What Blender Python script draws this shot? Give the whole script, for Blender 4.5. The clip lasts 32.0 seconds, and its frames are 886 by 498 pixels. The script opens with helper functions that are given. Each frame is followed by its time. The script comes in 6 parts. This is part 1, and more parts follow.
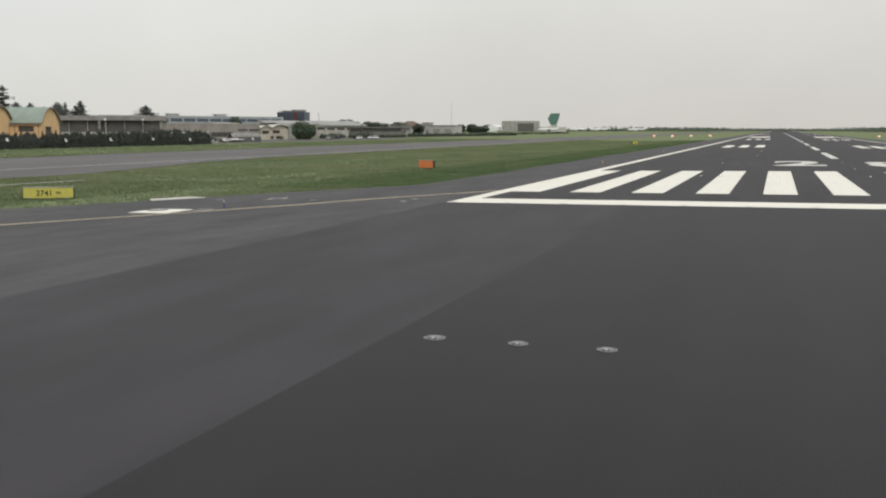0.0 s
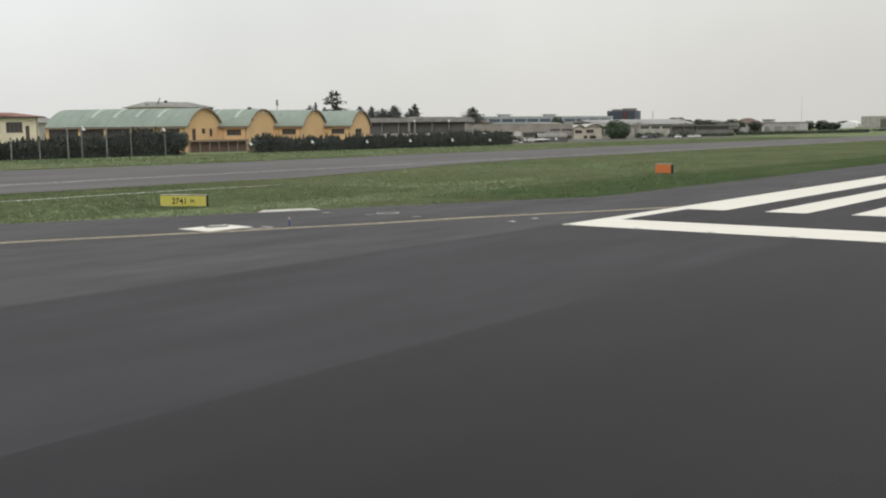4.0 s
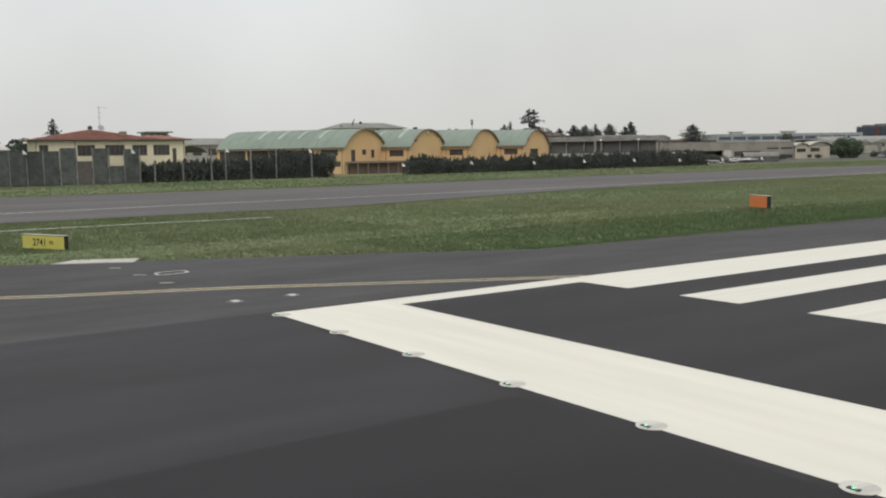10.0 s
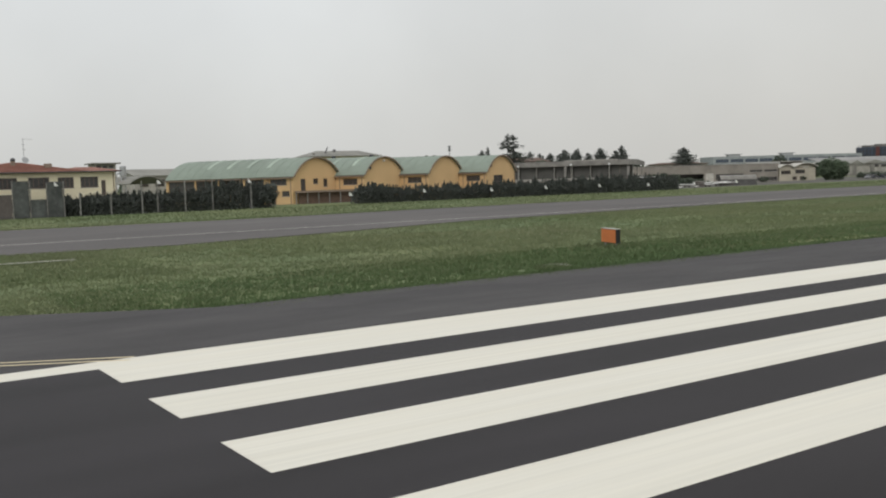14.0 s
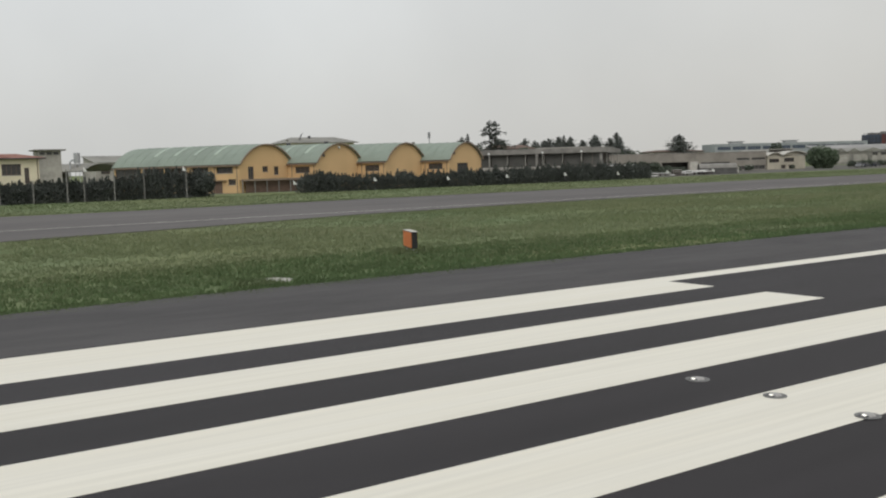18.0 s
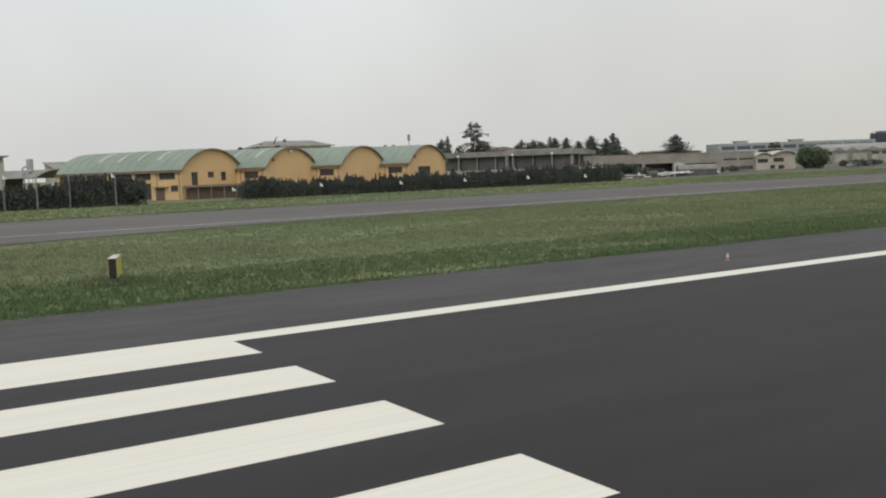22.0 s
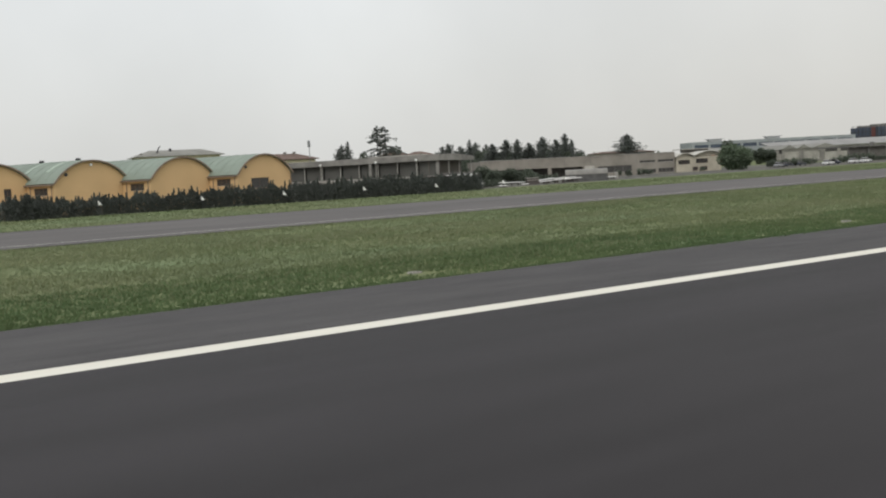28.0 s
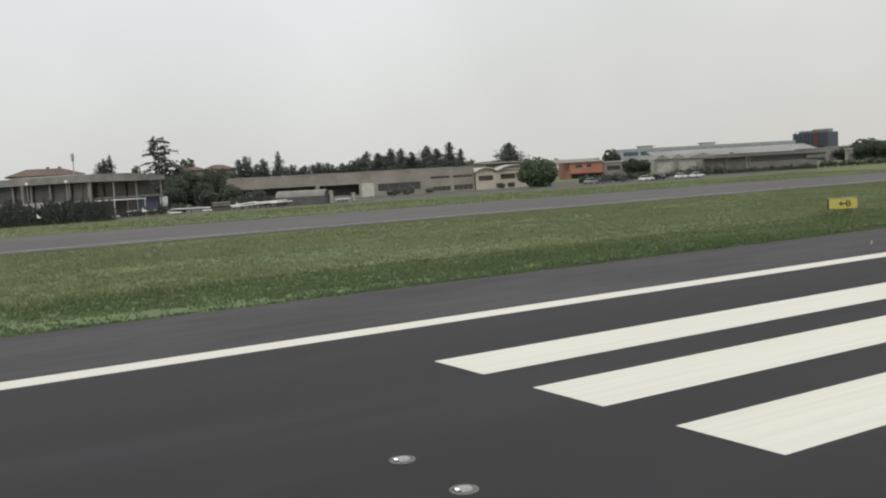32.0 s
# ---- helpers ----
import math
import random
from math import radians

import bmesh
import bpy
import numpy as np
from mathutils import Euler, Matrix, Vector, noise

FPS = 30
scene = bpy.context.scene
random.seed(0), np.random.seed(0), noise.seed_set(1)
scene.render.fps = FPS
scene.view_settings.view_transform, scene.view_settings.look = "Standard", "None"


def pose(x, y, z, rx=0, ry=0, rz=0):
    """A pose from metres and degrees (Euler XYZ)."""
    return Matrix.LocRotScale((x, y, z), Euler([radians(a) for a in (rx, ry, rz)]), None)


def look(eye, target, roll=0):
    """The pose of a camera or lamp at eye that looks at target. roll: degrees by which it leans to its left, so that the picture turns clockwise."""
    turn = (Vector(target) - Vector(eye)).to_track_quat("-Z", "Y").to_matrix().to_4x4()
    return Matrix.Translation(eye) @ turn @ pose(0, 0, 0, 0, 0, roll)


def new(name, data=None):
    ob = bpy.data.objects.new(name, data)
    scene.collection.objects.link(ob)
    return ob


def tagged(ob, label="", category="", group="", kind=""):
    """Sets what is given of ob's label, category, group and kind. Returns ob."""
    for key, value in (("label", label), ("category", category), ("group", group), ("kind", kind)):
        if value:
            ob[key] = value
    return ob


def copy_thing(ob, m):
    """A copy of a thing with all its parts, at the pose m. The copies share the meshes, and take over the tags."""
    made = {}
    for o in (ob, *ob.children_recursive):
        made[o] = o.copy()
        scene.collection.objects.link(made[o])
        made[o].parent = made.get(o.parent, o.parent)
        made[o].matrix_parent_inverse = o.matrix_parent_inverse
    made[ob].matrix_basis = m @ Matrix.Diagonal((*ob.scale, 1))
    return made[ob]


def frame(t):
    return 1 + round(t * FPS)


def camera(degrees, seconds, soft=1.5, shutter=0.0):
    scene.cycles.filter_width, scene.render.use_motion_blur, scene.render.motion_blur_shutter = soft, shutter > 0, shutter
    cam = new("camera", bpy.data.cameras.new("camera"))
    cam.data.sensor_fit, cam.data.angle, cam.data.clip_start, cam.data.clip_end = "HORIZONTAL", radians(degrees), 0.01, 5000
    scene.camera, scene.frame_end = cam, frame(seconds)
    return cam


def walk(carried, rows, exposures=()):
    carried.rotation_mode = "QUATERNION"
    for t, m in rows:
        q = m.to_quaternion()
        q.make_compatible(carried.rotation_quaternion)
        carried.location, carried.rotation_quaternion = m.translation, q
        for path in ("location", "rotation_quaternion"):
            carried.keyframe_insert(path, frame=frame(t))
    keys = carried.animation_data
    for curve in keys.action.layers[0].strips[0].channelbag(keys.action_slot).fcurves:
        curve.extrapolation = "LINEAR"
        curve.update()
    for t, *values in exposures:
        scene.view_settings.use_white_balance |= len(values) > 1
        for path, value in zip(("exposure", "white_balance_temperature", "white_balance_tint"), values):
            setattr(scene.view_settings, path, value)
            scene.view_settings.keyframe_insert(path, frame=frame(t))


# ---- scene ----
cam = camera(51.68, 32.0, soft=2.1)
PATH = [
    (0, look((-53.411, 6.602, 3.446), (-6.805, 23.501, -3.062), 0.119)),
    (0.5, look((-51.677, 5.725, 3.446), (-5.696, 24.202, -3.210), -0.003)),
    (1, look((-49.991, 4.847, 3.446), (-4.746, 25.068, -3.189), -0.213)),
    (1.5, look((-48.150, 4.247, 3.446), (-3.779, 26.366, -3.029), 0.062)),
    (2, look((-46.308, 3.646, 3.446), (-3.099, 27.978, -2.947), -0.173)),
    (2.5, look((-44.505, 3.253, 3.446), (-2.533, 29.663, -2.945), -0.159)),
    (3, look((-42.748, 2.861, 3.446), (-2.210, 31.400, -3.048), -0.330)),
    (3.5, look((-40.906, 2.719, 3.446), (-1.915, 33.299, -3.225), -0.548)),
    (4, look((-39.041, 2.576, 3.446), (-1.632, 35.113, -3.035), -0.566)),
    (4.5, look((-37.323, 2.434, 3.446), (-1.457, 36.756, -2.526), -0.456)),
    (6.5, look((-29.960, 3.095, 3.446), (-0.439, 43.055, -2.182), -0.723)),
    (7, look((-28.190, 3.017, 3.446), (0.601, 43.505, -2.193), -1.179)),
    (7.5, look((-26.406, 2.938, 3.446), (2.154, 43.611, -2.041), -1.524)),
    (8, look((-24.618, 2.860, 3.446), (3.882, 43.604, -1.817), -1.446)),
    (8.5, look((-22.838, 2.782, 3.446), (5.606, 43.587, -1.636), -1.013)),
    (9, look((-21.069, 2.703, 3.446), (7.347, 43.524, -1.668), -1.033)),
    (9.5, look((-19.365, 2.604, 3.446), (8.872, 43.540, -1.743), -1.070)),
    (10, look((-17.664, 2.504, 3.446), (10.211, 43.675, -1.844), -0.888)),
    (10.5, look((-15.975, 2.405, 3.446), (11.603, 43.769, -1.883), -1.050)),
    (11, look((-14.280, 2.305, 3.446), (13.229, 43.712, -1.913), -1.466)),
    (11.5, look((-12.694, 2.205, 3.446), (14.904, 43.571, -1.771), -1.235)),
    (12, look((-11.063, 2.106, 3.446), (16.695, 43.412, -1.383), -0.693)),
    (12.5, look((-9.362, 2.086, 3.446), (18.563, 43.335, -0.874), -0.553)),
    (13, look((-7.669, 2.065, 3.446), (20.267, 43.366, -0.273), -0.972)),
    (13.5, look((-6.016, 2.045, 3.446), (21.783, 43.451, -0.131), -1.348)),
    (14, look((-4.319, 2.025, 3.446), (23.176, 43.608, -0.414), -1.678)),
    (14.5, look((-2.430, 2.004, 3.446), (24.699, 43.771, -0.980), -1.366)),
    (16.5, look((4.240, 1.928, 3.446), (31.241, 43.752, -1.209), -1.587)),
    (17, look((5.920, 1.912, 3.446), (32.873, 43.772, -1.170), -1.871)),
    (17.5, look((7.618, 1.896, 3.446), (34.523, 43.789, -1.148), -1.751)),
    (18, look((9.296, 1.881, 3.446), (36.172, 43.795, -1.124), -1.528)),
    (18.5, look((10.946, 1.865, 3.446), (37.908, 43.749, -0.894), -1.400)),
    (19, look((12.600, 1.849, 3.446), (39.672, 43.701, -0.498), -1.292)),
    (19.5, look((14.304, 1.833, 3.446), (41.275, 43.768, -0.306), -1.347)),
    (20, look((16.036, 1.818, 3.446), (42.921, 43.799, -0.394), -1.534)),
    (20.5, look((17.801, 1.808, 3.446), (44.509, 43.886, -0.571), -1.652)),
    (21, look((19.636, 1.799, 3.446), (46.126, 44.010, -0.615), -1.826)),
    (21.5, look((21.519, 1.789, 3.446), (47.822, 44.104, -0.750), -1.925)),
    (22, look((23.514, 1.780, 3.446), (49.627, 44.186, -0.999), -1.984)),
    (22.5, look((25.604, 1.770, 3.446), (51.677, 44.190, -1.111), -2.023)),
    (23, look((27.888, 1.761, 3.446), (54.028, 44.134, -1.157), -2.113)),
    (23.5, look((30.116, 1.751, 3.446), (56.312, 44.077, -1.275), -2.208)),
    (24, look((32.462, 1.742, 3.446), (58.655, 44.059, -1.367), -2.388)),
    (24.5, look((34.948, 1.732, 3.446), (61.142, 44.052, -1.342), -2.584)),
    (25, look((37.626, 1.723, 3.446), (63.864, 44.021, -1.291), -2.437)),
    (25.5, look((40.592, 1.713, 3.446), (66.790, 44.022, -1.417), -2.631)),
    (27.5, look((57.708, 1.735, 3.446), (83.166, 44.528, -1.091), -3.294)),
    (28, look((63.635, 1.745, 3.446), (89.133, 44.540, -0.853), -3.017)),
    (28.5, look((70.202, 1.756, 3.446), (95.750, 44.546, -0.595), -2.862)),
    (29, look((77.399, 1.766, 3.446), (103.053, 44.516, -0.337), -3.155)),
    (29.5, look((85.073, 1.776, 3.446), (110.808, 44.498, -0.097), -3.225)),
    (30, look((93.403, 1.787, 3.446), (119.092, 44.541, -0.035), -3.008)),
    (30.5, look((102.532, 1.797, 3.446), (128.024, 44.660, -0.145), -2.872)),
    (31, look((112.475, 1.807, 3.446), (137.903, 44.688, -0.389), -3.109)),
    (31.5, look((123.331, 1.818, 3.446), (148.614, 44.759, -0.655), -3.543)),
    (32, look((135.184, 1.828, 3.446), (160.390, 44.820, -0.598), -3.180)),
]
walk(cam, PATH, [(0, 0.22), (4, 0.22), (7, 0.16), (10, 0.08), (12, 0.04), (14, -0.02), (17, -0.05), (20, -0.08), (22, 0.03), (24, 0.15), (25, 0.14), (28, 0.10), (32, 0.08)])

# ---- world, sun, exposure ----
world = bpy.data.worlds.new("overcast_sky")
scene.world = world
world.use_nodes = True
wn, wl = world.node_tree.nodes, world.node_tree.links
wn.clear()
w_out, w_bg = wn.new("ShaderNodeOutputWorld"), wn.new("ShaderNodeBackground")
w_sky = wn.new("ShaderNodeTexSky")
w_sky.sky_type, w_sky.sun_disc = "NISHITA", False
w_sky.sun_elevation, w_sky.sun_rotation, w_sky.air_density, w_sky.dust_density = radians(48), radians(215), 1.2, 6.0
w_scale = wn.new("ShaderNodeVectorMath")
w_scale.operation = "SCALE"
w_scale.inputs["Scale"].default_value = 0.10
w_co = wn.new("ShaderNodeTexCoord")
w_sep = wn.new("ShaderNodeSeparateXYZ")
w_ramp = wn.new("ShaderNodeValToRGB")
w_ramp.color_ramp.elements[0].position, w_ramp.color_ramp.elements[0].color = 0.0, (0.512, 0.507, 0.486, 1)
w_ramp.color_ramp.elements[1].position, w_ramp.color_ramp.elements[1].color = 0.34, (0.672, 0.685, 0.690, 1)
w_noise = wn.new("ShaderNodeTexNoise")
w_noise.inputs["Scale"].default_value, w_noise.inputs["Detail"].default_value = 2.6, 6.0
w_cloud = wn.new("ShaderNodeMapRange")
w_cloud.inputs["From Min"].default_value, w_cloud.inputs["From Max"].default_value = 0.3, 0.7
w_cloud.inputs["To Min"].default_value, w_cloud.inputs["To Max"].default_value = 0.925, 1.06
w_mul = wn.new("ShaderNodeVectorMath")
w_mul.operation = "SCALE"
w_mix = wn.new("ShaderNodeMix")
w_mix.data_type = "RGBA"
w_mix.inputs["Factor"].default_value = 0.93
wl.new(w_co.outputs["Generated"], w_sep.inputs["Vector"])
wl.new(w_sep.outputs["Z"], w_ramp.inputs["Fac"])
wl.new(w_co.outputs["Generated"], w_noise.inputs["Vector"])
wl.new(w_noise.outputs["Fac"], w_cloud.inputs["Value"])
wl.new(w_ramp.outputs["Color"], w_mul.inputs[0])
wl.new(w_cloud.outputs["Result"], w_mul.inputs["Scale"])
wl.new(w_sky.outputs["Color"], w_scale.inputs[0])
wl.new(w_scale.outputs["Vector"], w_mix.inputs["A"])
# the cloud cover darkens and browns to one side, partly for window vignetting
w_side = wn.new("ShaderNodeVectorMath")
w_side.operation = "DOT_PRODUCT"
w_side.inputs[1].default_value = (0.97, -0.24, 0.0)
w_shade = wn.new("ShaderNodeValToRGB")
w_shade.color_ramp.elements[0].position, w_shade.color_ramp.elements[0].color = 0.15, (0.985, 1.0, 1.01, 1)
w_shade.color_ramp.elements[1].position, w_shade.color_ramp.elements[1].color = 0.95, (0.875, 0.860, 0.832, 1)
w_tint = wn.new("ShaderNodeVectorMath")
w_tint.operation = "MULTIPLY"
wl.new(w_co.outputs["Generated"], w_side.inputs[0])
wl.new(w_side.outputs["Value"], w_shade.inputs["Fac"])
wl.new(w_mul.outputs["Vector"], w_tint.inputs[0])
wl.new(w_shade.outputs["Color"], w_tint.inputs[1])
wl.new(w_tint.outputs["Vector"], w_mix.inputs["B"])
wl.new(w_mix.outputs["Result"], w_bg.inputs["Color"])
w_bg.inputs["Strength"].default_value = 1.29
wl.new(w_bg.outputs["Background"], w_out.inputs["Surface"])

sun = new("sun", bpy.data.lights.new("sun", "SUN"))
sun.data.energy, sun.data.angle, sun.data.color = 0.9, radians(25), (1.0, 0.96, 0.9)
sun.matrix_world = look((-60, -80, 110), (0, 0, 0))
scene.view_settings.exposure = 0.0


# ---- materials ----
def material(name, base, rough=0.8, metal=0.0, vary=0.25, grain=3.0, bump=0.0, bump_scale=20.0, stretch=(1, 1, 1), stain=0.0,
             stain_scale=0.15, second=None, spec=0.35, island=0.0, rand=0.0, emit=None, power=0.0, leaf=0.0):
    """A surface with grain, stains at a larger scale, fine relief and differences from piece to piece."""
    m = bpy.data.materials.new(name)
    m.use_nodes = True
    nt = m.node_tree
    b = nt.nodes["Principled BSDF"]
    b.inputs["Roughness"].default_value, b.inputs["Metallic"].default_value = rough, metal
    b.inputs["Specular IOR Level"].default_value = spec
    co, mp = nt.nodes.new("ShaderNodeTexCoord"), nt.nodes.new("ShaderNodeMapping")
    mp.inputs["Scale"].default_value = stretch
    nt.links.new(co.outputs["Object"], mp.inputs["Vector"])
    n1 = nt.nodes.new("ShaderNodeTexNoise")
    n1.inputs["Scale"].default_value, n1.inputs["Detail"].default_value = grain, 6.0
    n2 = nt.nodes.new("ShaderNodeTexNoise")
    n2.inputs["Scale"].default_value, n2.inputs["Detail"].default_value = stain_scale, 5.0
    for n in (n1, n2):
        nt.links.new(mp.outputs["Vector"], n.inputs["Vector"])
    r1 = nt.nodes.new("ShaderNodeMapRange")
    r1.inputs["From Min"].default_value, r1.inputs["From Max"].default_value = 0.3, 0.7
    r1.inputs["To Min"].default_value, r1.inputs["To Max"].default_value = 1 - vary, 1 + vary
    nt.links.new(n1.outputs["Fac"], r1.inputs["Value"])
    r2 = nt.nodes.new("ShaderNodeMapRange")
    r2.inputs["From Min"].default_value, r2.inputs["From Max"].default_value = 0.35, 0.65
    nt.links.new(n2.outputs["Fac"], r2.inputs["Value"])
    mix = nt.nodes.new("ShaderNodeMix")
    mix.data_type = "RGBA"
    mix.inputs["A"].default_value = (*base, 1)
    mix.inputs["B"].default_value = (*(second or [c * (1 - stain) for c in base]), 1)
    nt.links.new(r2.outputs["Result"], mix.inputs["Factor"])
    scale = nt.nodes.new("ShaderNodeVectorMath")
    scale.operation = "SCALE"
    nt.links.new(mix.outputs["Result"], scale.inputs[0])
    last = r1.outputs["Result"]
    for amount, socket in ((island, ("ShaderNodeNewGeometry", "Random Per Island")), (rand, ("ShaderNodeObjectInfo", "Random"))):
        if amount:
            src, r3, mu = nt.nodes.new(socket[0]), nt.nodes.new("ShaderNodeMapRange"), nt.nodes.new("ShaderNodeMath")
            r3.inputs["To Min"].default_value, r3.inputs["To Max"].default_value = 1 - amount, 1 + amount
            mu.operation = "MULTIPLY"
            nt.links.new(src.outputs[socket[1]], r3.inputs["Value"])
            nt.links.new(last, mu.inputs[0])
            nt.links.new(r3.outputs["Result"], mu.inputs[1])
            last = mu.outputs["Value"]
    nt.links.new(last, scale.inputs["Scale"])
    nt.links.new(scale.outputs["Vector"], b.inputs["Base Color"])
    if leaf:
        tr, ms = nt.nodes.new("ShaderNodeBsdfTranslucent"), nt.nodes.new("ShaderNodeMixShader")
        nt.links.new(scale.outputs["Vector"], tr.inputs["Color"])
        ms.inputs["Fac"].default_value = leaf
        nt.links.new(b.outputs["BSDF"], ms.inputs[1])
        nt.links.new(tr.outputs["BSDF"], ms.inputs[2])
        nt.links.new(ms.outputs["Shader"], nt.nodes["Material Output"].inputs["Surface"])
    if bump:
        n3, bp = nt.nodes.new("ShaderNodeTexNoise"), nt.nodes.new("ShaderNodeBump")
        n3.inputs["Scale"].default_value, n3.inputs["Detail"].default_value = bump_scale, 4.0
        bp.inputs["Strength"].default_value, bp.inputs["Distance"].default_value = bump, 0.02
        nt.links.new(co.outputs["Object"], n3.inputs["Vector"])
        nt.links.new(n3.outputs["Fac"], bp.inputs["Height"])
        nt.links.new(bp.outputs["Normal"], b.inputs["Normal"])
    if emit:
        b.inputs["Emission Color"].default_value, b.inputs["Emission Strength"].default_value = (*emit, 1), power
    return m


ASPHALT = material("runway_asphalt", (0.0318, 0.0285, 0.0310), 0.66, vary=0.13, grain=1.3, stretch=(0.12, 0.9, 1), stain_scale=0.42,
                   second=(0.0242, 0.0217, 0.0232), spec=0.18, bump=0.35, bump_scale=60)
ASPHALT_NEW = material("new_runway_asphalt", (0.0165, 0.0149, 0.0168), 0.62, vary=0.15, grain=1.1, stretch=(0.10, 0.8, 1), stain_scale=0.35,
                       second=(0.0120, 0.0108, 0.0122), spec=0.22, bump=0.35, bump_scale=60)
ASPHALT_OLD = material("old_runway_asphalt", (0.0425, 0.0388, 0.0428), 0.66, vary=0.13, grain=1.1, stretch=(0.2, 0.75, 1), stain_scale=0.4,
                       second=(0.032, 0.0296, 0.0318), spec=0.16, bump=0.35, bump_scale=60)
ASPHALT_SIDE = material("shoulder_asphalt", (0.080, 0.076, 0.077), 0.9, vary=0.13, grain=1.5, stretch=(0.28, 0.8, 1), stain_scale=0.4,
                        second=(0.062, 0.0585, 0.060), spec=0.25, bump=0.4, bump_scale=50)
ASPHALT_TAXI = material("taxiway_asphalt", (0.122, 0.113, 0.110), 0.9, vary=0.13, grain=0.8, stretch=(0.10, 0.6, 1), stain_scale=0.3,
                        second=(0.094, 0.087, 0.085), bump=0.3, bump_scale=40)
PAINT = material("white_runway_paint", (0.718, 0.692, 0.616), 0.75, vary=0.05, grain=2.2, stretch=(0.10, 4.0, 1), stain_scale=0.5,
                 second=(0.705, 0.675, 0.59), bump=0.15, bump_scale=50)
PAINT_BAR = material("banded_bar_paint", (0.79, 0.76, 0.68), 0.75, vary=0.05, grain=1.6, stretch=(1.2, 0.10, 1), stain_scale=0.5,
                     second=(0.70, 0.665, 0.58), bump=0.15, bump_scale=50)
PAINT_WORN = material("worn_runway_paint", (0.66, 0.64, 0.585), 0.8, vary=0.14, grain=4.0, stretch=(0.4, 4.0, 1), stain=0.25, stain_scale=0.9)
PAINT_YELLOW = material("yellow_line_paint", (0.72, 0.62, 0.42), 0.8, vary=0.1, grain=4, stain=0.2)
GRASS = material("grass_ground", (0.150, 0.188, 0.100), 0.95, vary=0.12, grain=0.25, stain_scale=0.05, second=(0.165, 0.180, 0.092),
                 bump=0.3, bump_scale=8, spec=0.05)
GRASS_BLADES = material("grass_blades", (0.174, 0.218, 0.113), 0.9, vary=0.12, grain=0.25, stain_scale=0.045, second=(0.218, 0.244, 0.144),
                        island=0.02, spec=0.03, leaf=0.85)
GRASS_SEED = material("seeding_grass_stalks", (0.284, 0.299, 0.182), 0.9, vary=0.10, grain=0.4, stain_scale=0.06, second=(0.235, 0.265, 0.148), island=0.03, spec=0.03, leaf=0.85)
GRASS_LUSH = material("lush_grass_blades", (0.136, 0.194, 0.094), 0.9, vary=0.14, grain=0.4, stain_scale=0.08, second=(0.146, 0.194, 0.094), island=0.03, spec=0.03, leaf=0.85)
YARD = material("yard_gravel", (0.15, 0.145, 0.13), 0.95, vary=0.2, grain=0.5, stain=0.4, stain_scale=0.12, bump=0.4, bump_scale=6, spec=0.15)
CONCRETE = material("weathered_concrete", (0.40, 0.385, 0.35), 0.9, vary=0.12, grain=1.5, stain=0.3, stain_scale=0.3, bump=0.3)
CONCRETE_PALE = material("pale_concrete", (0.55, 0.53, 0.48), 0.9, vary=0.1, grain=2.5, stain=0.2, stain_scale=0.8, bump=0.3)
CONCRETE_DARK = material("grey_concrete_frame", (0.27, 0.26, 0.24), 0.9, vary=0.12, grain=0.8, stain=0.3, stain_scale=0.25)
BEIGE = material("beige_render", (0.295, 0.272, 0.238), 0.9, vary=0.07, grain=0.6, stain=0.22, stain_scale=0.2)
PLASTER = material("greyed_cream_plaster", (0.50, 0.46, 0.375), 0.9, vary=0.06, grain=0.8, stain=0.15, stain_scale=0.3)
CREAM = material("cream_render", (0.74, 0.68, 0.50), 0.88, vary=0.05, grain=0.8, stain=0.12, stain_scale=0.3)
YELLOW = material("ochre_yellow_render", (0.67, 0.46, 0.24), 0.88, vary=0.05, grain=0.5, stain=0.12, stain_scale=0.25)
ROOF_GREEN = material("green_metal_roof", (0.245, 0.292, 0.245), 0.7, vary=0.06, grain=0.5, stain=0.15, stain_scale=0.15, spec=0.4)
ROOF_RED = material("red_roof_tiles", (0.28, 0.135, 0.105), 0.88, vary=0.15, grain=3.0, stain=0.25, stain_scale=0.4, island=0.15)
ROOF_GREY = material("grey_roof_sheets", (0.27, 0.265, 0.24), 0.85, vary=0.1, grain=0.8, stain=0.25, stain_scale=0.2)
FASCIA = material("brown_fascia", (0.235, 0.18, 0.14), 0.8, vary=0.1)
DARK_GLASS = material("dark_window_glass", (0.06, 0.057, 0.055), 0.2, vary=0.2, spec=0.5)
BLUE_GLASS = material("blue_curtain_wall_glass", (0.055, 0.072, 0.105), 0.3, vary=0.15, spec=0.5)
# A dark tone that holds the shade of interiors and open bays in its colour.
SHADOWED = material("shade_dark_surface", (0.125, 0.118, 0.108), 0.95, vary=0.2, grain=0.6)
WOOD_DARK = material("dark_brown_joinery", (0.14, 0.095, 0.07), 0.8, vary=0.15, grain=2)
WHITE_METAL = material("white_painted_metal", (0.78, 0.78, 0.76), 0.5, vary=0.04, stain=0.1)
GREY_METAL = material("galvanised_metal", (0.42, 0.43, 0.44), 0.5, metal=0.6, vary=0.08)
DARK_METAL = material("dark_metal", (0.075, 0.075, 0.08), 0.7, metal=0.2, vary=0.1)
SIGN_YELLOW = material("yellow_sign_face", (0.50, 0.45, 0.10), 0.6, vary=0.04, stain=0.1)
SIGN_ORANGE = material("orange_sign_face", (0.66, 0.20, 0.06), 0.6, vary=0.05, stain=0.12)
SIGN_BLACK = material("black_lettering", (0.02, 0.02, 0.02), 0.6, vary=0.05)
BLUE_PAINT = material("blue_marker_plastic", (0.03, 0.06, 0.22), 0.5, vary=0.05)
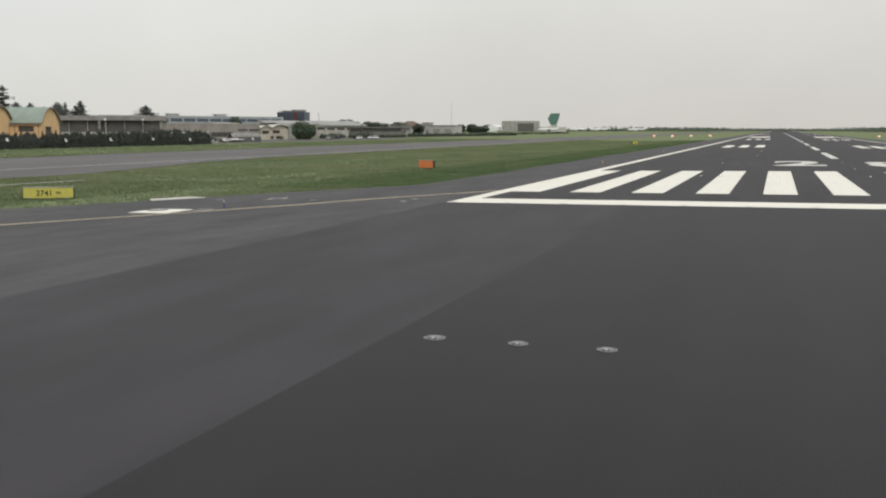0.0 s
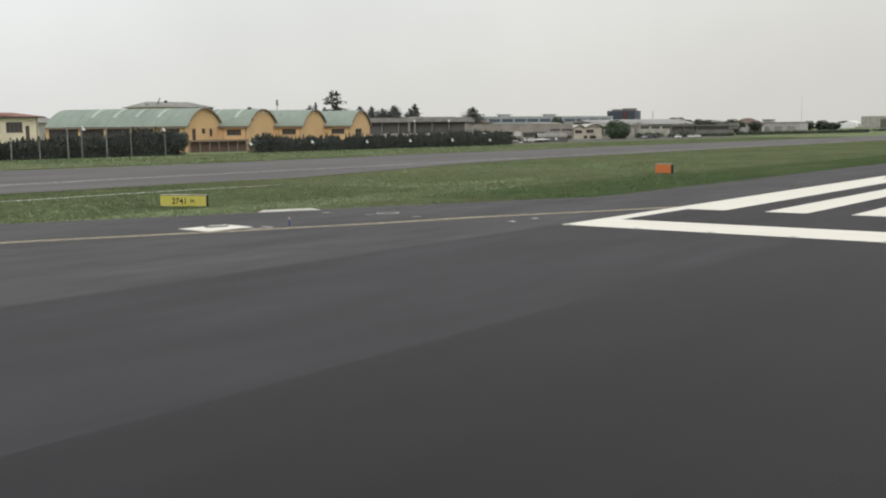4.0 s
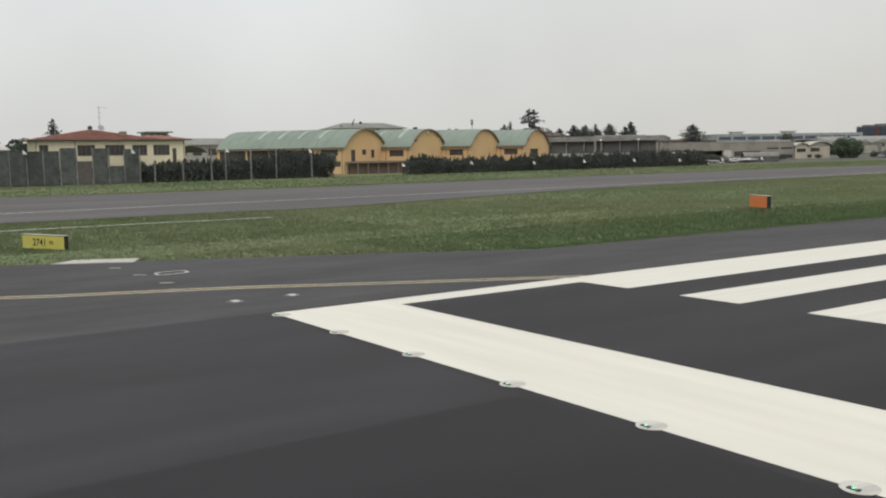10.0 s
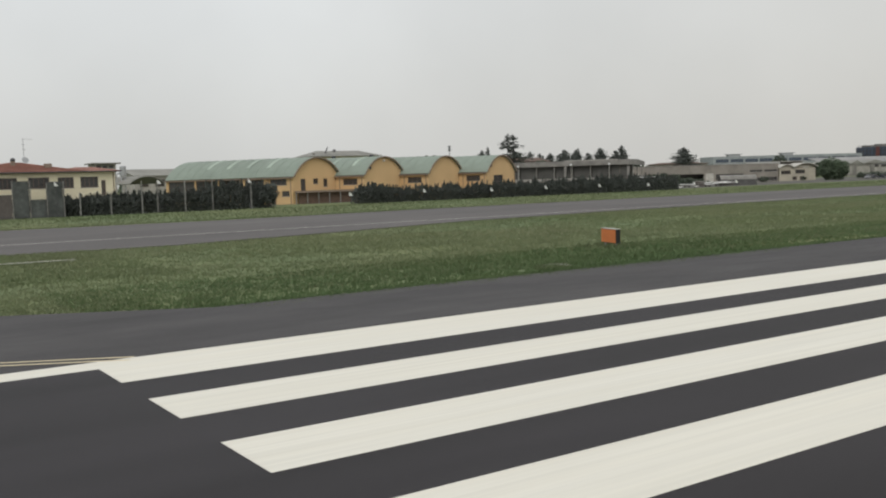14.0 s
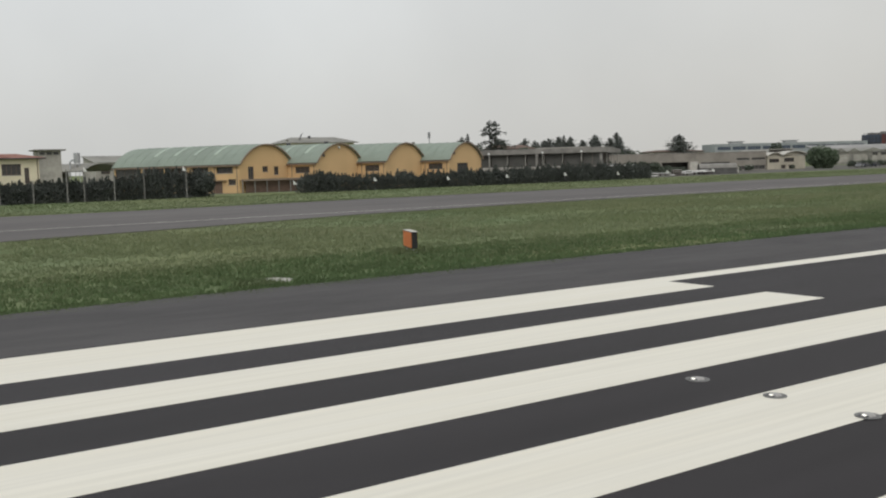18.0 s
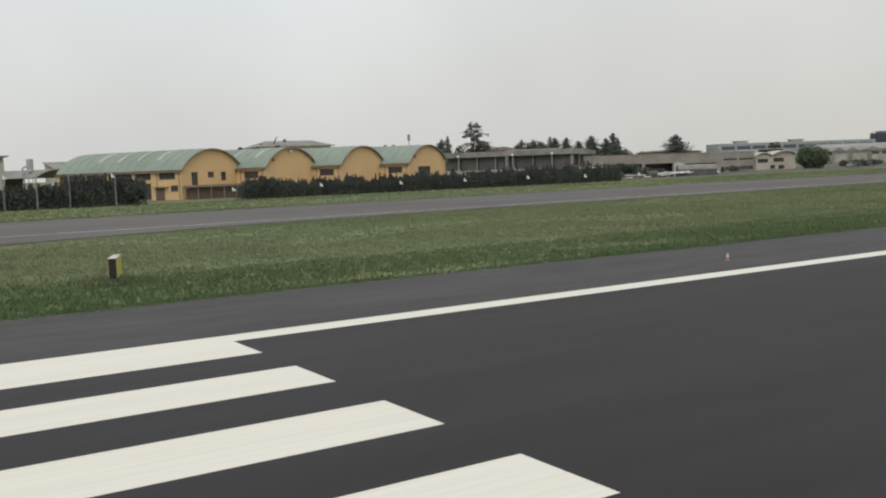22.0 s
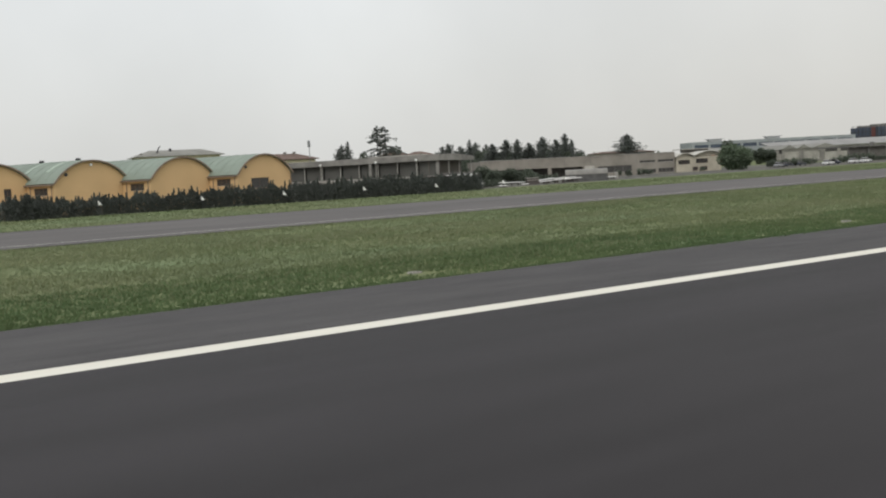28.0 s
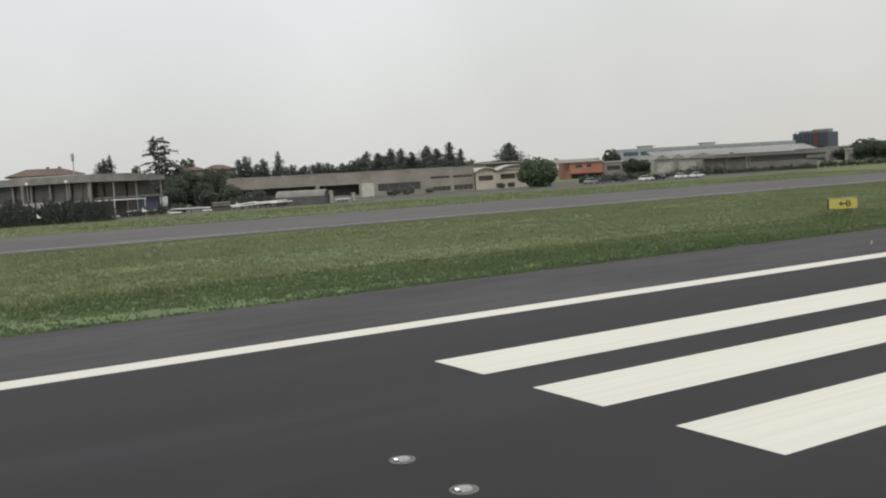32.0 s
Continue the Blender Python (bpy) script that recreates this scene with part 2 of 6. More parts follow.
# Conifer and hedge colours are raised and greyed to hold distance haze.
LEAF_DARK = material("dark_conifer_needles", (0.120, 0.132, 0.120), 0.55, vary=0.15, grain=0.8, island=0.14, rand=0.1, spec=0.6, leaf=0.5)
LEAF_HEDGE = material("cypress_hedge_leaves", (0.118, 0.132, 0.118), 0.55, vary=0.12, grain=0.8, island=0.10, rand=0.08, spec=0.6, leaf=0.5)
LEAF_GREEN = material("fresh_broad_leaves", (0.130, 0.172, 0.108), 0.55, vary=0.15, grain=0.7, island=0.14, spec=0.6, leaf=0.5)
LEAF_BROAD = material("broad_leaves", (0.112, 0.135, 0.100), 0.55, vary=0.15, grain=0.7, island=0.14, rand=0.1, spec=0.6, leaf=0.5)
BARK = material("grey_brown_bark", (0.11, 0.085, 0.065), 0.9, vary=0.25, grain=6)
CLEAR_LENS = material("frosted_glass_globe", (0.50, 0.46, 0.42), 0.3, vary=0.1)
LAMP_GREEN = material("green_light_lens", (0.05, 0.5, 0.2), 0.3, emit=(0.08, 1.0, 0.30), power=1.6)
LAMP_WHITE = material("white_light_lens", (0.8, 0.8, 0.75), 0.3, emit=(1.0, 0.95, 0.85), power=1.2)
LAMP_RED = material("red_light_lens", (0.6, 0.03, 0.02), 0.3, emit=(1.0, 0.30, 0.16), power=4.0)


# ---- mesh helpers ----
def part(name, bm, mat, parent=None, label="", smooth=False):
    """Links a bmesh, or a pair of vertex and face lists, as one mesh object under a thing."""
    me = bpy.data.meshes.new(name)
    if isinstance(bm, tuple):
        me.from_pydata(*[list(v) if n else v for n, v in enumerate((bm[0], [], bm[1]))])
    else:
        bmesh.ops.recalc_face_normals(bm, faces=bm.faces)
        bm.to_mesh(me)
        bm.free()
    me.materials.append(mat)
    if smooth:
        me.shade_smooth()
    ob = new(name, me)
    ob.parent = parent
    if label:
        ob["label"] = label
    return ob


def thing(name, m, label, category, group="", kind=""):
    """An empty at the base of a thing, whose parts are built in its own coordinates."""
    ob = new(name)
    ob.empty_display_size = 0.3
    ob.matrix_world = m
    return tagged(ob, label, category, group, kind)


def boxes(*items, bevel=0.0):
    """A bmesh of boxes, each (x0, y0, z0, x1, y1, z1)."""
    bm = bmesh.new()
    for x0, y0, z0, x1, y1, z1 in items:
        bmesh.ops.create_cube(bm, size=1, matrix=Matrix.Translation(((x0 + x1) / 2, (y0 + y1) / 2, (z0 + z1) / 2)) @ Matrix.Diagonal((abs(x1 - x0), abs(y1 - y0), abs(z1 - z0), 1)))
    if bevel:
        bmesh.ops.bevel(bm, geom=bm.edges[:], offset=bevel, segments=1, affect="EDGES")
    return bm


def tube(points, radius, sides=8, end=None):
    """A round bar along points, tapering to the radius end."""
    bm = bmesh.new()
    end = radius if end is None else end
    rings = []
    for i, p in enumerate(points):
        p = Vector(p)
        a, b = Vector(points[max(i - 1, 0)]), Vector(points[min(i + 1, len(points) - 1)])
        q = (b - a).to_track_quat("Z", "Y")
        r = radius + (end - radius) * i / (len(points) - 1)
        rings.append([bm.verts.new(p + q @ Vector((r * math.cos(2 * math.pi * k / sides), r * math.sin(2 * math.pi * k / sides), 0))) for k in range(sides)])
    for r0, r1 in zip(rings, rings[1:]):
        for k in range(sides):
            bm.faces.new((r0[k], r0[(k + 1) % sides], r1[(k + 1) % sides], r1[k]))
    bm.faces.new(rings[0][::-1])
    bm.faces.new(rings[-1])
    return bm


def prism(outline, axis, depth):
    """A solid from an outline of points, pushed along the vector axis * depth."""
    bm = bmesh.new()
    off = Vector(axis) * depth
    a = [bm.verts.new(p) for p in outline]
    b = [bm.verts.new(Vector(p) + off) for p in outline]
    bm.faces.new(a)
    bm.faces.new(b[::-1])
    for k in range(len(a)):
        bm.faces.new((a[k], b[k], b[(k + 1) % len(a)], a[(k + 1) % len(a)]))
    return bm


GROUND_Z = -0.8


def gz(y):
    """Height of the land: the runway falls from its crown to both sides, then the field lies level."""
    y = abs(y)
    return -0.0135 * y if y < 30 else max(-0.405 - (y - 30) * 0.02, GROUND_Z)


def plate(rows, lift, thick=0.0):
    """A sheet over the land from rows (y, x_left, x_right); with skirts when thick is given."""
    verts, faces = [], []
    for y, xa, xb in rows:
        verts += [(xa, y, gz(y) + lift), (xb, y, gz(y) + lift)]
    for i in range(len(rows) - 1):
        faces.append((2 * i, 2 * i + 1, 2 * i + 3, 2 * i + 2))
    if thick:
        n = len(verts)
        verts += [(x, y, z - thick) for x, y, z in verts]
        edge = list(range(0, n, 2)) + list(range(n - 1, 0, -2))
        for a, b in zip(edge, edge[1:] + edge[:1]):
            faces.append((a, b, b + n, a + n))
    bm = bmesh.new()
    vs = [bm.verts.new(v) for v in verts]
    for f in faces:
        bm.faces.new([vs[i] for i in f])
    bmesh.ops.recalc_face_normals(bm, faces=bm.faces)
    if sum(f.normal.z for f in bm.faces) < 0:
        bmesh.ops.reverse_faces(bm, faces=bm.faces)
    return bm


def solid(name, bm, mat, label, category="", kind="structure", group="", smooth=False):
    ob = part(name, bm, mat, None, "", smooth)
    return tagged(ob, label, category or name, group, kind)


# ---- ground, runway, taxiway ----
ys = [-3400, -900, -300, -120, -60, -50, -40, -30, 0, 30, 40, 50, 60, 90, 150, 300, 900, 3400]
solid("ground", plate([(y, -1500, 4400) for y in ys], -0.07), GRASS, "rough green airfield grass running to the horizon", "ground")
solid("runway", plate([(y, -9.2, 2700) for y in (-12.9, 0, 12.9)], 0.0, 0.06), ASPHALT, "dark grey asphalt runway, streaked along its length", "runway")
solid("runway_end", plate([(y, -420, -9.2) for y in (-12.9, 0, 12.9)], 0.0, 0.06), ASPHALT_NEW, "newer, darker asphalt before the runway threshold", "runway")
for s in (1, -1):
    solid("old_pavement", plate(sorted((s * y, -420, -9.2) for y in (12.9, 22.7)), 0.0, 0.06), ASPHALT_OLD, "older, lighter asphalt before the runway threshold", "pavement")
    solid("runway_edge_strip", plate(sorted((s * y, -9.2, 2700) for y in (12.9, 22.7)), 0.0, 0.06), ASPHALT, "dark asphalt strip along the runway edge", "runway")
for s in (1, -1):
    solid("runway_shoulder", plate(sorted((s * y, -420, 2700) for y in (22.7, 30.0)), -0.004, 0.06), ASPHALT_SIDE, "grey asphalt shoulder beside the runway", "shoulder")
flare = [(30.0, 5.5), (33.0, 0.8), (37.2, -6.0), (41.5, -13.5), (46.0, -20.5), (50.0, -26.0), (56.0, -34.0), (64.0, -42.0), (70.0, -48.0)]
solid("taxiway_link", plate([(y, -300, x) for y, x in flare], -0.006, 0.06), ASPHALT_SIDE, "grey asphalt apron joining the taxiway to the runway", "pavement")
near_edge = [(-900, 70.0), (-40, 69.5), (0, 68.4), (16, 67.8), (32, 71.5), (48, 76.0), (70, 77.6), (130, 79.0), (200, 79.6), (2400, 79.6)]
far_edge = [(-900, 112.0), (-40, 112.0), (0, 111.4), (14, 109.4), (32, 108.0), (48, 109.0), (70, 110.8), (130, 111.8), (200, 112.0), (2400, 112.0)]


def lane(lower, upper, lift, thick):
    """A pavement between two edge lines of points (x, y), with skirts."""
    bm = bmesh.new()
    row = [[bm.verts.new((x, y, gz(y) + lift - d)) for x, y in e] for e in (lower, upper) for d in (0.0, thick)]
    for k in range(len(lower) - 1):
        for p, q in ((0, 2), (1, 0), (2, 3)):
            bm.faces.new((row[p][k], row[p][k + 1], row[q][k + 1], row[q][k]))
    return bm


solid("taxiway", lane(near_edge, far_edge, 0.0, 0.06), ASPHALT_TAXI, "pale grey parallel taxiway beyond the grass", "taxiway")

solid("yard_ground", plate([(159.0, 148, 345), (170.0, 60, 348), (230.0, 60, 348)], -0.05, 0.03), YARD, "dark gravel yard between the works buildings", "yard")


# ---- painted markings ----
def mark(name, x0, x1, y0, y1, mat=PAINT, label="white painted stripe on the runway", group="", lift=0.006):
    return solid(name, plate([(y0, x0, x1), (y1, x0, x1)] if y0 < y1 else [(y1, x0, x1), (y0, x0, x1)], lift, 0.005), mat, label, "runway marking", "structure", group)


for s in (1, -1):
    mark("side_stripe", -6.0, 2700, s * 21.6, s * 22.5, label="white painted line along the runway edge", group="runway edge lines")
    for k in range(6):
        y = 21.6 - 3.6 * k
        mark("threshold_stripe", 0, 30.1, s * y, s * (y - 1.8), label="broad white threshold stripe painted along the runway", group="threshold stripes")
    for x in (144.0, 294.0):
        for k in range(3):
            y = 17.45 - 3.3 * k
            mark("touchdown_stripe", x, x + 29.0, s * y, s * (y - 1.8), label="white touchdown stripe painted along the runway", group="touchdown stripes")
    mark("aiming_point_block", 394, 454, s * 19.0, s * 10.0, label="large white aiming block painted on the runway", group="aiming blocks")
    for x in (594, 744):
        for k in range(2):
            y = 17.4 - 3.3 * k
            mark("touchdown_stripe", x, x + 22.5, s * y, s * (y - 1.8), label="white touchdown stripe painted along the runway", group="touchdown stripes")
solid("threshold_bar", plate([(y, -9.0, -6.0) for y in (-22.5, 0, 22.5)], 0.006, 0.005), PAINT_BAR, "broad white bar painted across the runway", "runway marking")
for k in range(24):
    mark("centre_line_dash", 66 + 50 * k, 96 + 50 * k, -0.45, 0.45, PAINT_WORN, "worn white dash of the runway centre line", "centre line dashes")


def text_mesh(body, width, height, bold=0.0):
    """The built-in font's letters as a flat mesh, scaled to a width and height, from its lower left corner."""
    cu = bpy.data.curves.new("letters", "FONT")
    cu.body = body
    cu.offset = bold
    tmp = new("letters", cu)
    bpy.context.view_layer.update()
    me = bpy.data.meshes.new_from_object(tmp.evaluated_get(bpy.context.evaluated_depsgraph_get()))
    bpy.data.objects.remove(tmp)
    xs, zs = [v.co.x for v in me.vertices], [v.co.y for v in me.vertices]
    for v in me.vertices:
        v.co = ((v.co.x - min(xs)) / (max(xs) - min(xs)) * width, (v.co.y - min(zs)) / (max(zs) - min(zs)) * height, 0)
    return me


for digit, y_left in (("2", 6.85), ("8", -2.05)):
    me = text_mesh(digit, 4.95, 14.4, 0.03)
    for v in me.vertices:
        x, y = 42.7 + v.co.y, y_left - v.co.x
        v.co = (x, y, gz(y) + 0.008)
    me.materials.append(PAINT_WORN)
    tagged(new("runway_number", me), "worn white runway digit painted large on the asphalt", "runway marking", "runway number", "structure")


def ribbon(name, pts, width, mat, label, lift=0.007, cat="line marking", closed=False):
    """A painted line through points on the ground."""
    bm = bmesh.new()
    left, right = [], []
    n = len(pts)
    for i, (x, y) in enumerate(pts):
        a, b = (pts[i - 1], pts[(i + 1) % n]) if closed else (pts[max(i - 1, 0)], pts[min(i + 1, n - 1)])
        d = Vector((b[0] - a[0], b[1] - a[1])).normalized() * width / 2
        for side_list, sg in ((left, 1), (right, -1)):
            px, py = x - d.y * sg, y + d.x * sg
            side_list.append(bm.verts.new((px, py, gz(py) + lift)))
    for i in range(n if closed else n - 1):
        j = (i + 1) % n
        bm.faces.new((right[i], right[j], left[j], left[i]))
    for f in bm.faces:
        f.normal_update()
    if sum(f.normal.z for f in bm.faces) < 0:
        bmesh.ops.reverse_faces(bm, faces=bm.faces)
    ob = part(name, bm, mat)
    return tagged(ob, label, cat, "", "structure")


curve = [(3.2, 21.0), (0.1, 22.85), (-4.0, 25.2), (-8.1, 27.6), (-12.5, 29.5), (-17.6, 32.5), (-23.0, 35.9), (-29, 39.7), (-36, 45.2), (-44, 53), (-52, 62)]
fine = []
for (xa, ya), (xb, yb) in zip(curve, curve[1:]):
    fine += [(xa + (xb - xa) * k / 4, ya + (yb - ya) * k / 4) for k in range(4)]
for off in (-0.19, 0.19):
    ribbon("lead_off_line", [(x + off * 0.5, y + off * 0.85) for x, y in fine[3:]], 0.12, PAINT_YELLOW, "thin faded yellow guide line curving off the runway")
ribbon("taxiway_edge_line", [(-300, 79.2), (-20, 79.2), (0, 80.2), (12, 80.8), (30, 80.6), (60, 80.9), (90, 81.6), (145, 82.4), (220, 82.6), (900, 82.6)], 0.30, PAINT_WORN, "thin pale line along the taxiway")

# ---- airfield lights and signs ----
def ring(n, r, z, squash=1.0):
    return [(r * math.cos(2 * math.pi * k / n), r * math.sin(2 * math.pi * k / n) * squash, z) for k in range(n)]


def lathe(profile, n=14):
    """A turned solid from (radius, height) pairs, bottom to top."""
    bm = bmesh.new()
    rings = [[bm.verts.new(p) for p in ring(n, r, z)] for r, z in profile]
    for a, b in zip(rings, rings[1:]):
        for k in range(n):
            bm.faces.new((a[k], a[(k + 1) % n], b[(k + 1) % n], b[k]))
    bm.faces.new(rings[0][::-1])
    bm.faces.new(rings[-1])
    return bm


COLLAR = material("worn_grey_collar", (0.20, 0.20, 0.195), 0.75, vary=0.35, grain=14, stain=0.4, stain_scale=5)
CAP = material("pale_cast_light_cap", (0.38, 0.37, 0.355), 0.6, vary=0.2, grain=18, stain=0.2, stain_scale=6)


def inset_light(lens_mat, label, name="inset_runway_light", big=1.0, ring_mat=None, cap_mat=None):
    t = thing(name, Matrix(), label, "runway light", "inset runway lights")
    part("collar", lathe([(0.225, 0.002), (0.225, 0.010), (0.20, 0.014)], 18), ring_mat or COLLAR, t, "worn ring set in the asphalt")
    part("housing", lathe([(0.135, 0.013), (0.12, 0.026), (0.07, 0.032)], 16), cap_mat or CAP, t, "domed pale metal cap")
    for k in range(3):
        part("slot", boxes((-0.155, -0.075 + 0.055 * k, 0.015, -0.08, -0.035 + 0.055 * k, 0.028)), DARK_METAL, t, "dark slot in the cap")
    part("lens", boxes((-0.142, -0.035 * big, 0.012, -0.095, 0.035 * big, 0.022 + 0.014 * big), bevel=0.004), lens_mat, t, "small bright lens")
    return t


SMALL = Matrix.Diagonal((0.88, 0.88, 1, 1))
white_light = inset_light(LAMP_WHITE, "round inset runway light with a pale cap in the asphalt")
spots = [(x, s * y) for x in [20.7, 50.1] + [80.2 + 30.1 * k for k in range(10)] for s in (1, -1) for y in (12.05, 10.55, 9.05)]
spots += [(15.0 * k - 24, 0.0) for k in range(0, 26)]
for n, (x, y) in enumerate(spots):
    m = pose(x, y, gz(y) + (0.008 if 0 < x < 31 and 9 <= abs(y) <= 11 else 0.0)) @ SMALL
    if n == 0:
        white_light.matrix_world = m
    else:
        copy_thing(white_light, m)
CAP_GREY = material("grey_cast_light_cap", (0.26, 0.255, 0.25), 0.7, vary=0.3, grain=18, stain=0.3, stain_scale=6)
LENS_OFF = material("unlit_light_lens", (0.55, 0.55, 0.52), 0.35, vary=0.1)
unlit = inset_light(LENS_OFF, "unlit round inset light with a grey cap in the asphalt", "inset_runway_light", 0.8, COLLAR, CAP_GREY)
for n, (x, y) in enumerate([(-38.8, s * y) for s in (1, -1) for y in (12.05, 10.55, 9.05)]):
    if n == 0:
        unlit.matrix_world = pose(x, y, gz(y)) @ SMALL
    else:
        copy_thing(unlit, pose(x, y, gz(y)) @ SMALL)
for x in (-9.0, -7.4):
    inset_light(LENS_OFF, "unlit inset light with a pale worn cap beside the taxi line", "inset_runway_light", 0.8, COLLAR, PAINT_WORN).matrix_world = pose(x, 24.95, gz(24.95))
green_light = inset_light(LAMP_GREEN, "green inset threshold light at the edge of the white bar", "threshold_light", 0.5, PAINT_WORN, PAINT_WORN)
green_light["group"] = "threshold lights"
for n in range(16):
    y = 22.15 - 2.89 * n
    m = pose(-8.96, y, gz(y) + 0.004) @ Matrix.Diagonal((0.96, 0.96, 1, 1))
    if n == 0:
        green_light.matrix_world = m
    else:
        copy_thing(green_light, m)


def edge_light(base, lens, label):
    t = thing("runway_edge_light", Matrix(), label, "runway light", "runway edge lights")
    part("base_plate", lathe([(0.13, 0.0), (0.13, 0.015), (0.10, 0.02)]), GREY_METAL, t)
    part("stem", lathe([(0.045, 0.02), (0.04, 0.15)], 10), base, t, "orange stem")
    part("lamp_head", lathe([(0.04, 0.15), (0.085, 0.18), (0.085, 0.25), (0.06, 0.26)], 12), WHITE_METAL, t, "white lamp head")
    part("collar", lathe([(0.06, 0.26), (0.07, 0.265), (0.07, 0.30), (0.05, 0.305)], 12), base, t, "orange collar")
    part("globe", lathe([(0.058, 0.305), (0.062, 0.35), (0.045, 0.39), (0.02, 0.405)], 12), lens, t, "clear glass globe")
    return t


first = edge_light(SIGN_ORANGE, CLEAR_LENS, "small white and orange runway edge light on the shoulder")
for n, (x, y) in enumerate([(50.2 + 59.4 * k, s * 25.0) for k in range(14) for s in (1, -1)]):
    m = pose(x, y, gz(y)) @ Matrix.Diagonal((0.6, 0.6, 0.62, 1))
    if n == 0:
        first.matrix_world = m
    else:
        copy_thing(first, m)

blue = thing("taxiway_marker", pose(-14.75, 32.12, gz(32.12)) @ Matrix.Diagonal((0.6, 0.6, 0.62, 1)), "small blue taxiway edge marker post on the asphalt", "marker post")
part("post", lathe([(0.055, 0.0), (0.055, 0.42)], 12), BLUE_PAINT, blue)
part("cap", lathe([(0.065, 0.42), (0.065, 0.56), (0.04, 0.60)], 12), CONCRETE, blue, "pale cap")
part("foot", lathe([(0.13, 0.0), (0.12, 0.025)], 12), DARK_METAL, blue)


def airfield_sign(name, a, b, z_top, height, thick, face, back, text, label):
    """A box sign between two ground points a (its left as read) and b; the text is a list of (words, x share, width, height)."""
    ax, ay = a
    bx, by = b
    width = math.hypot(bx - ax, by - ay)
    base = gz((ay + by) / 2) - 0.02
    t = thing(name, pose(ax, ay, base, 0, 0, math.degrees(math.atan2(by - ay, bx - ax))), label, "airfield sign")
    top = z_top - base
    part("cabinet", boxes((0, 0, top - height, width, thick, top), bevel=0.015), SIGN_BLACK, t, "dark metal cabinet")
    part("face", boxes((0.03, -0.012, top - height + 0.03, width - 0.03, 0.0, top - 0.03)), face, t, "coloured sign face")
    part("back_panel", boxes((0.03, thick, top - height + 0.03, width - 0.03, thick + 0.012, top - 0.03)), back, t)
    part("top_cover", boxes((-0.01, -0.02, top, width + 0.01, thick + 0.02, top + 0.02)), CONCRETE_PALE, t, "pale top cover")
    for k in (0.12, 0.88):
        part("leg", boxes((width * k - 0.04, thick * 0.3, 0, width * k + 0.04, thick * 0.7, top - height + 0.01)), GREY_METAL, t)
        part("footing", boxes((width * k - 0.15, -0.05, 0, width * k + 0.15, thick + 0.05, 0.05), bevel=0.01), CONCRETE_PALE, t)
    for words, share, w, h in text:
        me = text_mesh(words, w, h, 0.018)
        for v in me.vertices:
            v.co = (width * share + v.co.x, -0.016, top - height / 2 - h / 2 + v.co.y)
        me.materials.append(SIGN_BLACK)
        ob = new("lettering", me)
        ob.parent = t
        ob["label"] = "black lettering"
    return t, top


airfield_sign("distance_sign", (-9.95, 49.5), (-8.6, 46.85), -0.14, 0.68, 0.22, SIGN_YELLOW, SIGN_YELLOW, [("2741", 0.26, 0.88, 0.35), ("m", 0.655, 0.26, 0.17)],
              "yellow distance sign with black figures, standing in the grass")
tsign, top_b = airfield_sign("taxiway_sign", (189.3, 42.08), (190.9, 41.0), 0.36, 0.74, 0.22, SIGN_YELLOW, SIGN_YELLOW, [("B", 0.60, 0.34, 0.42)],
                                  "yellow taxiway sign with a black arrow and letter in the grass")
arrow = [(0.55, 0), (0.80, 0.17), (0.80, 0.045), (1.15, 0.045), (1.15, -0.045), (0.80, -0.045), (0.80, -0.17)]
part("arrow", prism([(x + 0.1, -0.016, top_b - 0.37 + z) for x, z in arrow], (0, 1, 0), 0.004), SIGN_BLACK, tsign, "black arrow pointing to one side")
airfield_sign("runway_marker_board", (31.45, 39.95), (30.88, 38.2), 0.39, 0.78, 0.28, SIGN_ORANGE, SIGN_YELLOW, [], "orange marker board with a yellow back, standing in the grass")

# concrete slabs, pit covers and painted squares beside the runway
solid("pit_slab", plate([(33.15, -18.0, -15.85), (35.3, -17.95, -15.7)], 0.012, 0.03), PAINT, "white-edged concrete slab with a round pit cover", "slab")
pit = part("pit_cover", lathe([(0.62, 0.0), (0.62, 0.02), (0.56, 0.026)], 24), DARK_METAL, None)
pit.matrix_world = pose(-16.5, 34.72, gz(34.72) + 0.010) @ Matrix.Diagonal((0.82, 0.82, 1, 1))
tagged(pit, "round pit cover with a dark rim in a pale slab", "pit cover")
part("pit_lid", lathe([(0.44, 0.026), (0.44, 0.034), (0.40, 0.04)], 20), CONCRETE, pit, "pale inner lid")
solid("drain_slab", prism([(x, y, gz(y) - 0.03) for x, y in ((-8.0, 37.8), (-7.4, 39.2), (-9.5, 40.6), (-10.62, 39.6))], (0, 0, 1), 0.045), CONCRETE_PALE, "pale concrete drain slab at the grass edge", "slab")


ribbon("painted_square", [(-8.55, 32.45), (-7.85, 32.5), (-7.62, 32.7), (-7.58, 33.2), (-7.75, 33.36), (-8.4, 33.32), (-8.6, 33.15), (-8.68, 32.6)], 0.10, PAINT_WORN, "worn white square painted round a pit cover", closed=True)
ribbon("painted_outline", [(-16.3, 33.1), (-16.35, 32.2), (-15.5, 32.25), (-15.45, 33.1)], 0.12, PAINT_WORN, "worn white outline beside the painted square")
for x, y in ((-9.15, 36.05), (-9.14, 33.08), (-9.15, 30.16)):
    ribbon("painted_tick", [(x - 0.16, y + 0.16), (x + 0.16, y - 0.16)], 0.12, PAINT_WORN, "short worn white tick painted on the asphalt")
rim = thing("round_chamber", pose(21.75, 32.5, gz(32.5) - 0.075), "round chamber with a white rim, sunk in the grass", "pit cover", "inspection chambers")
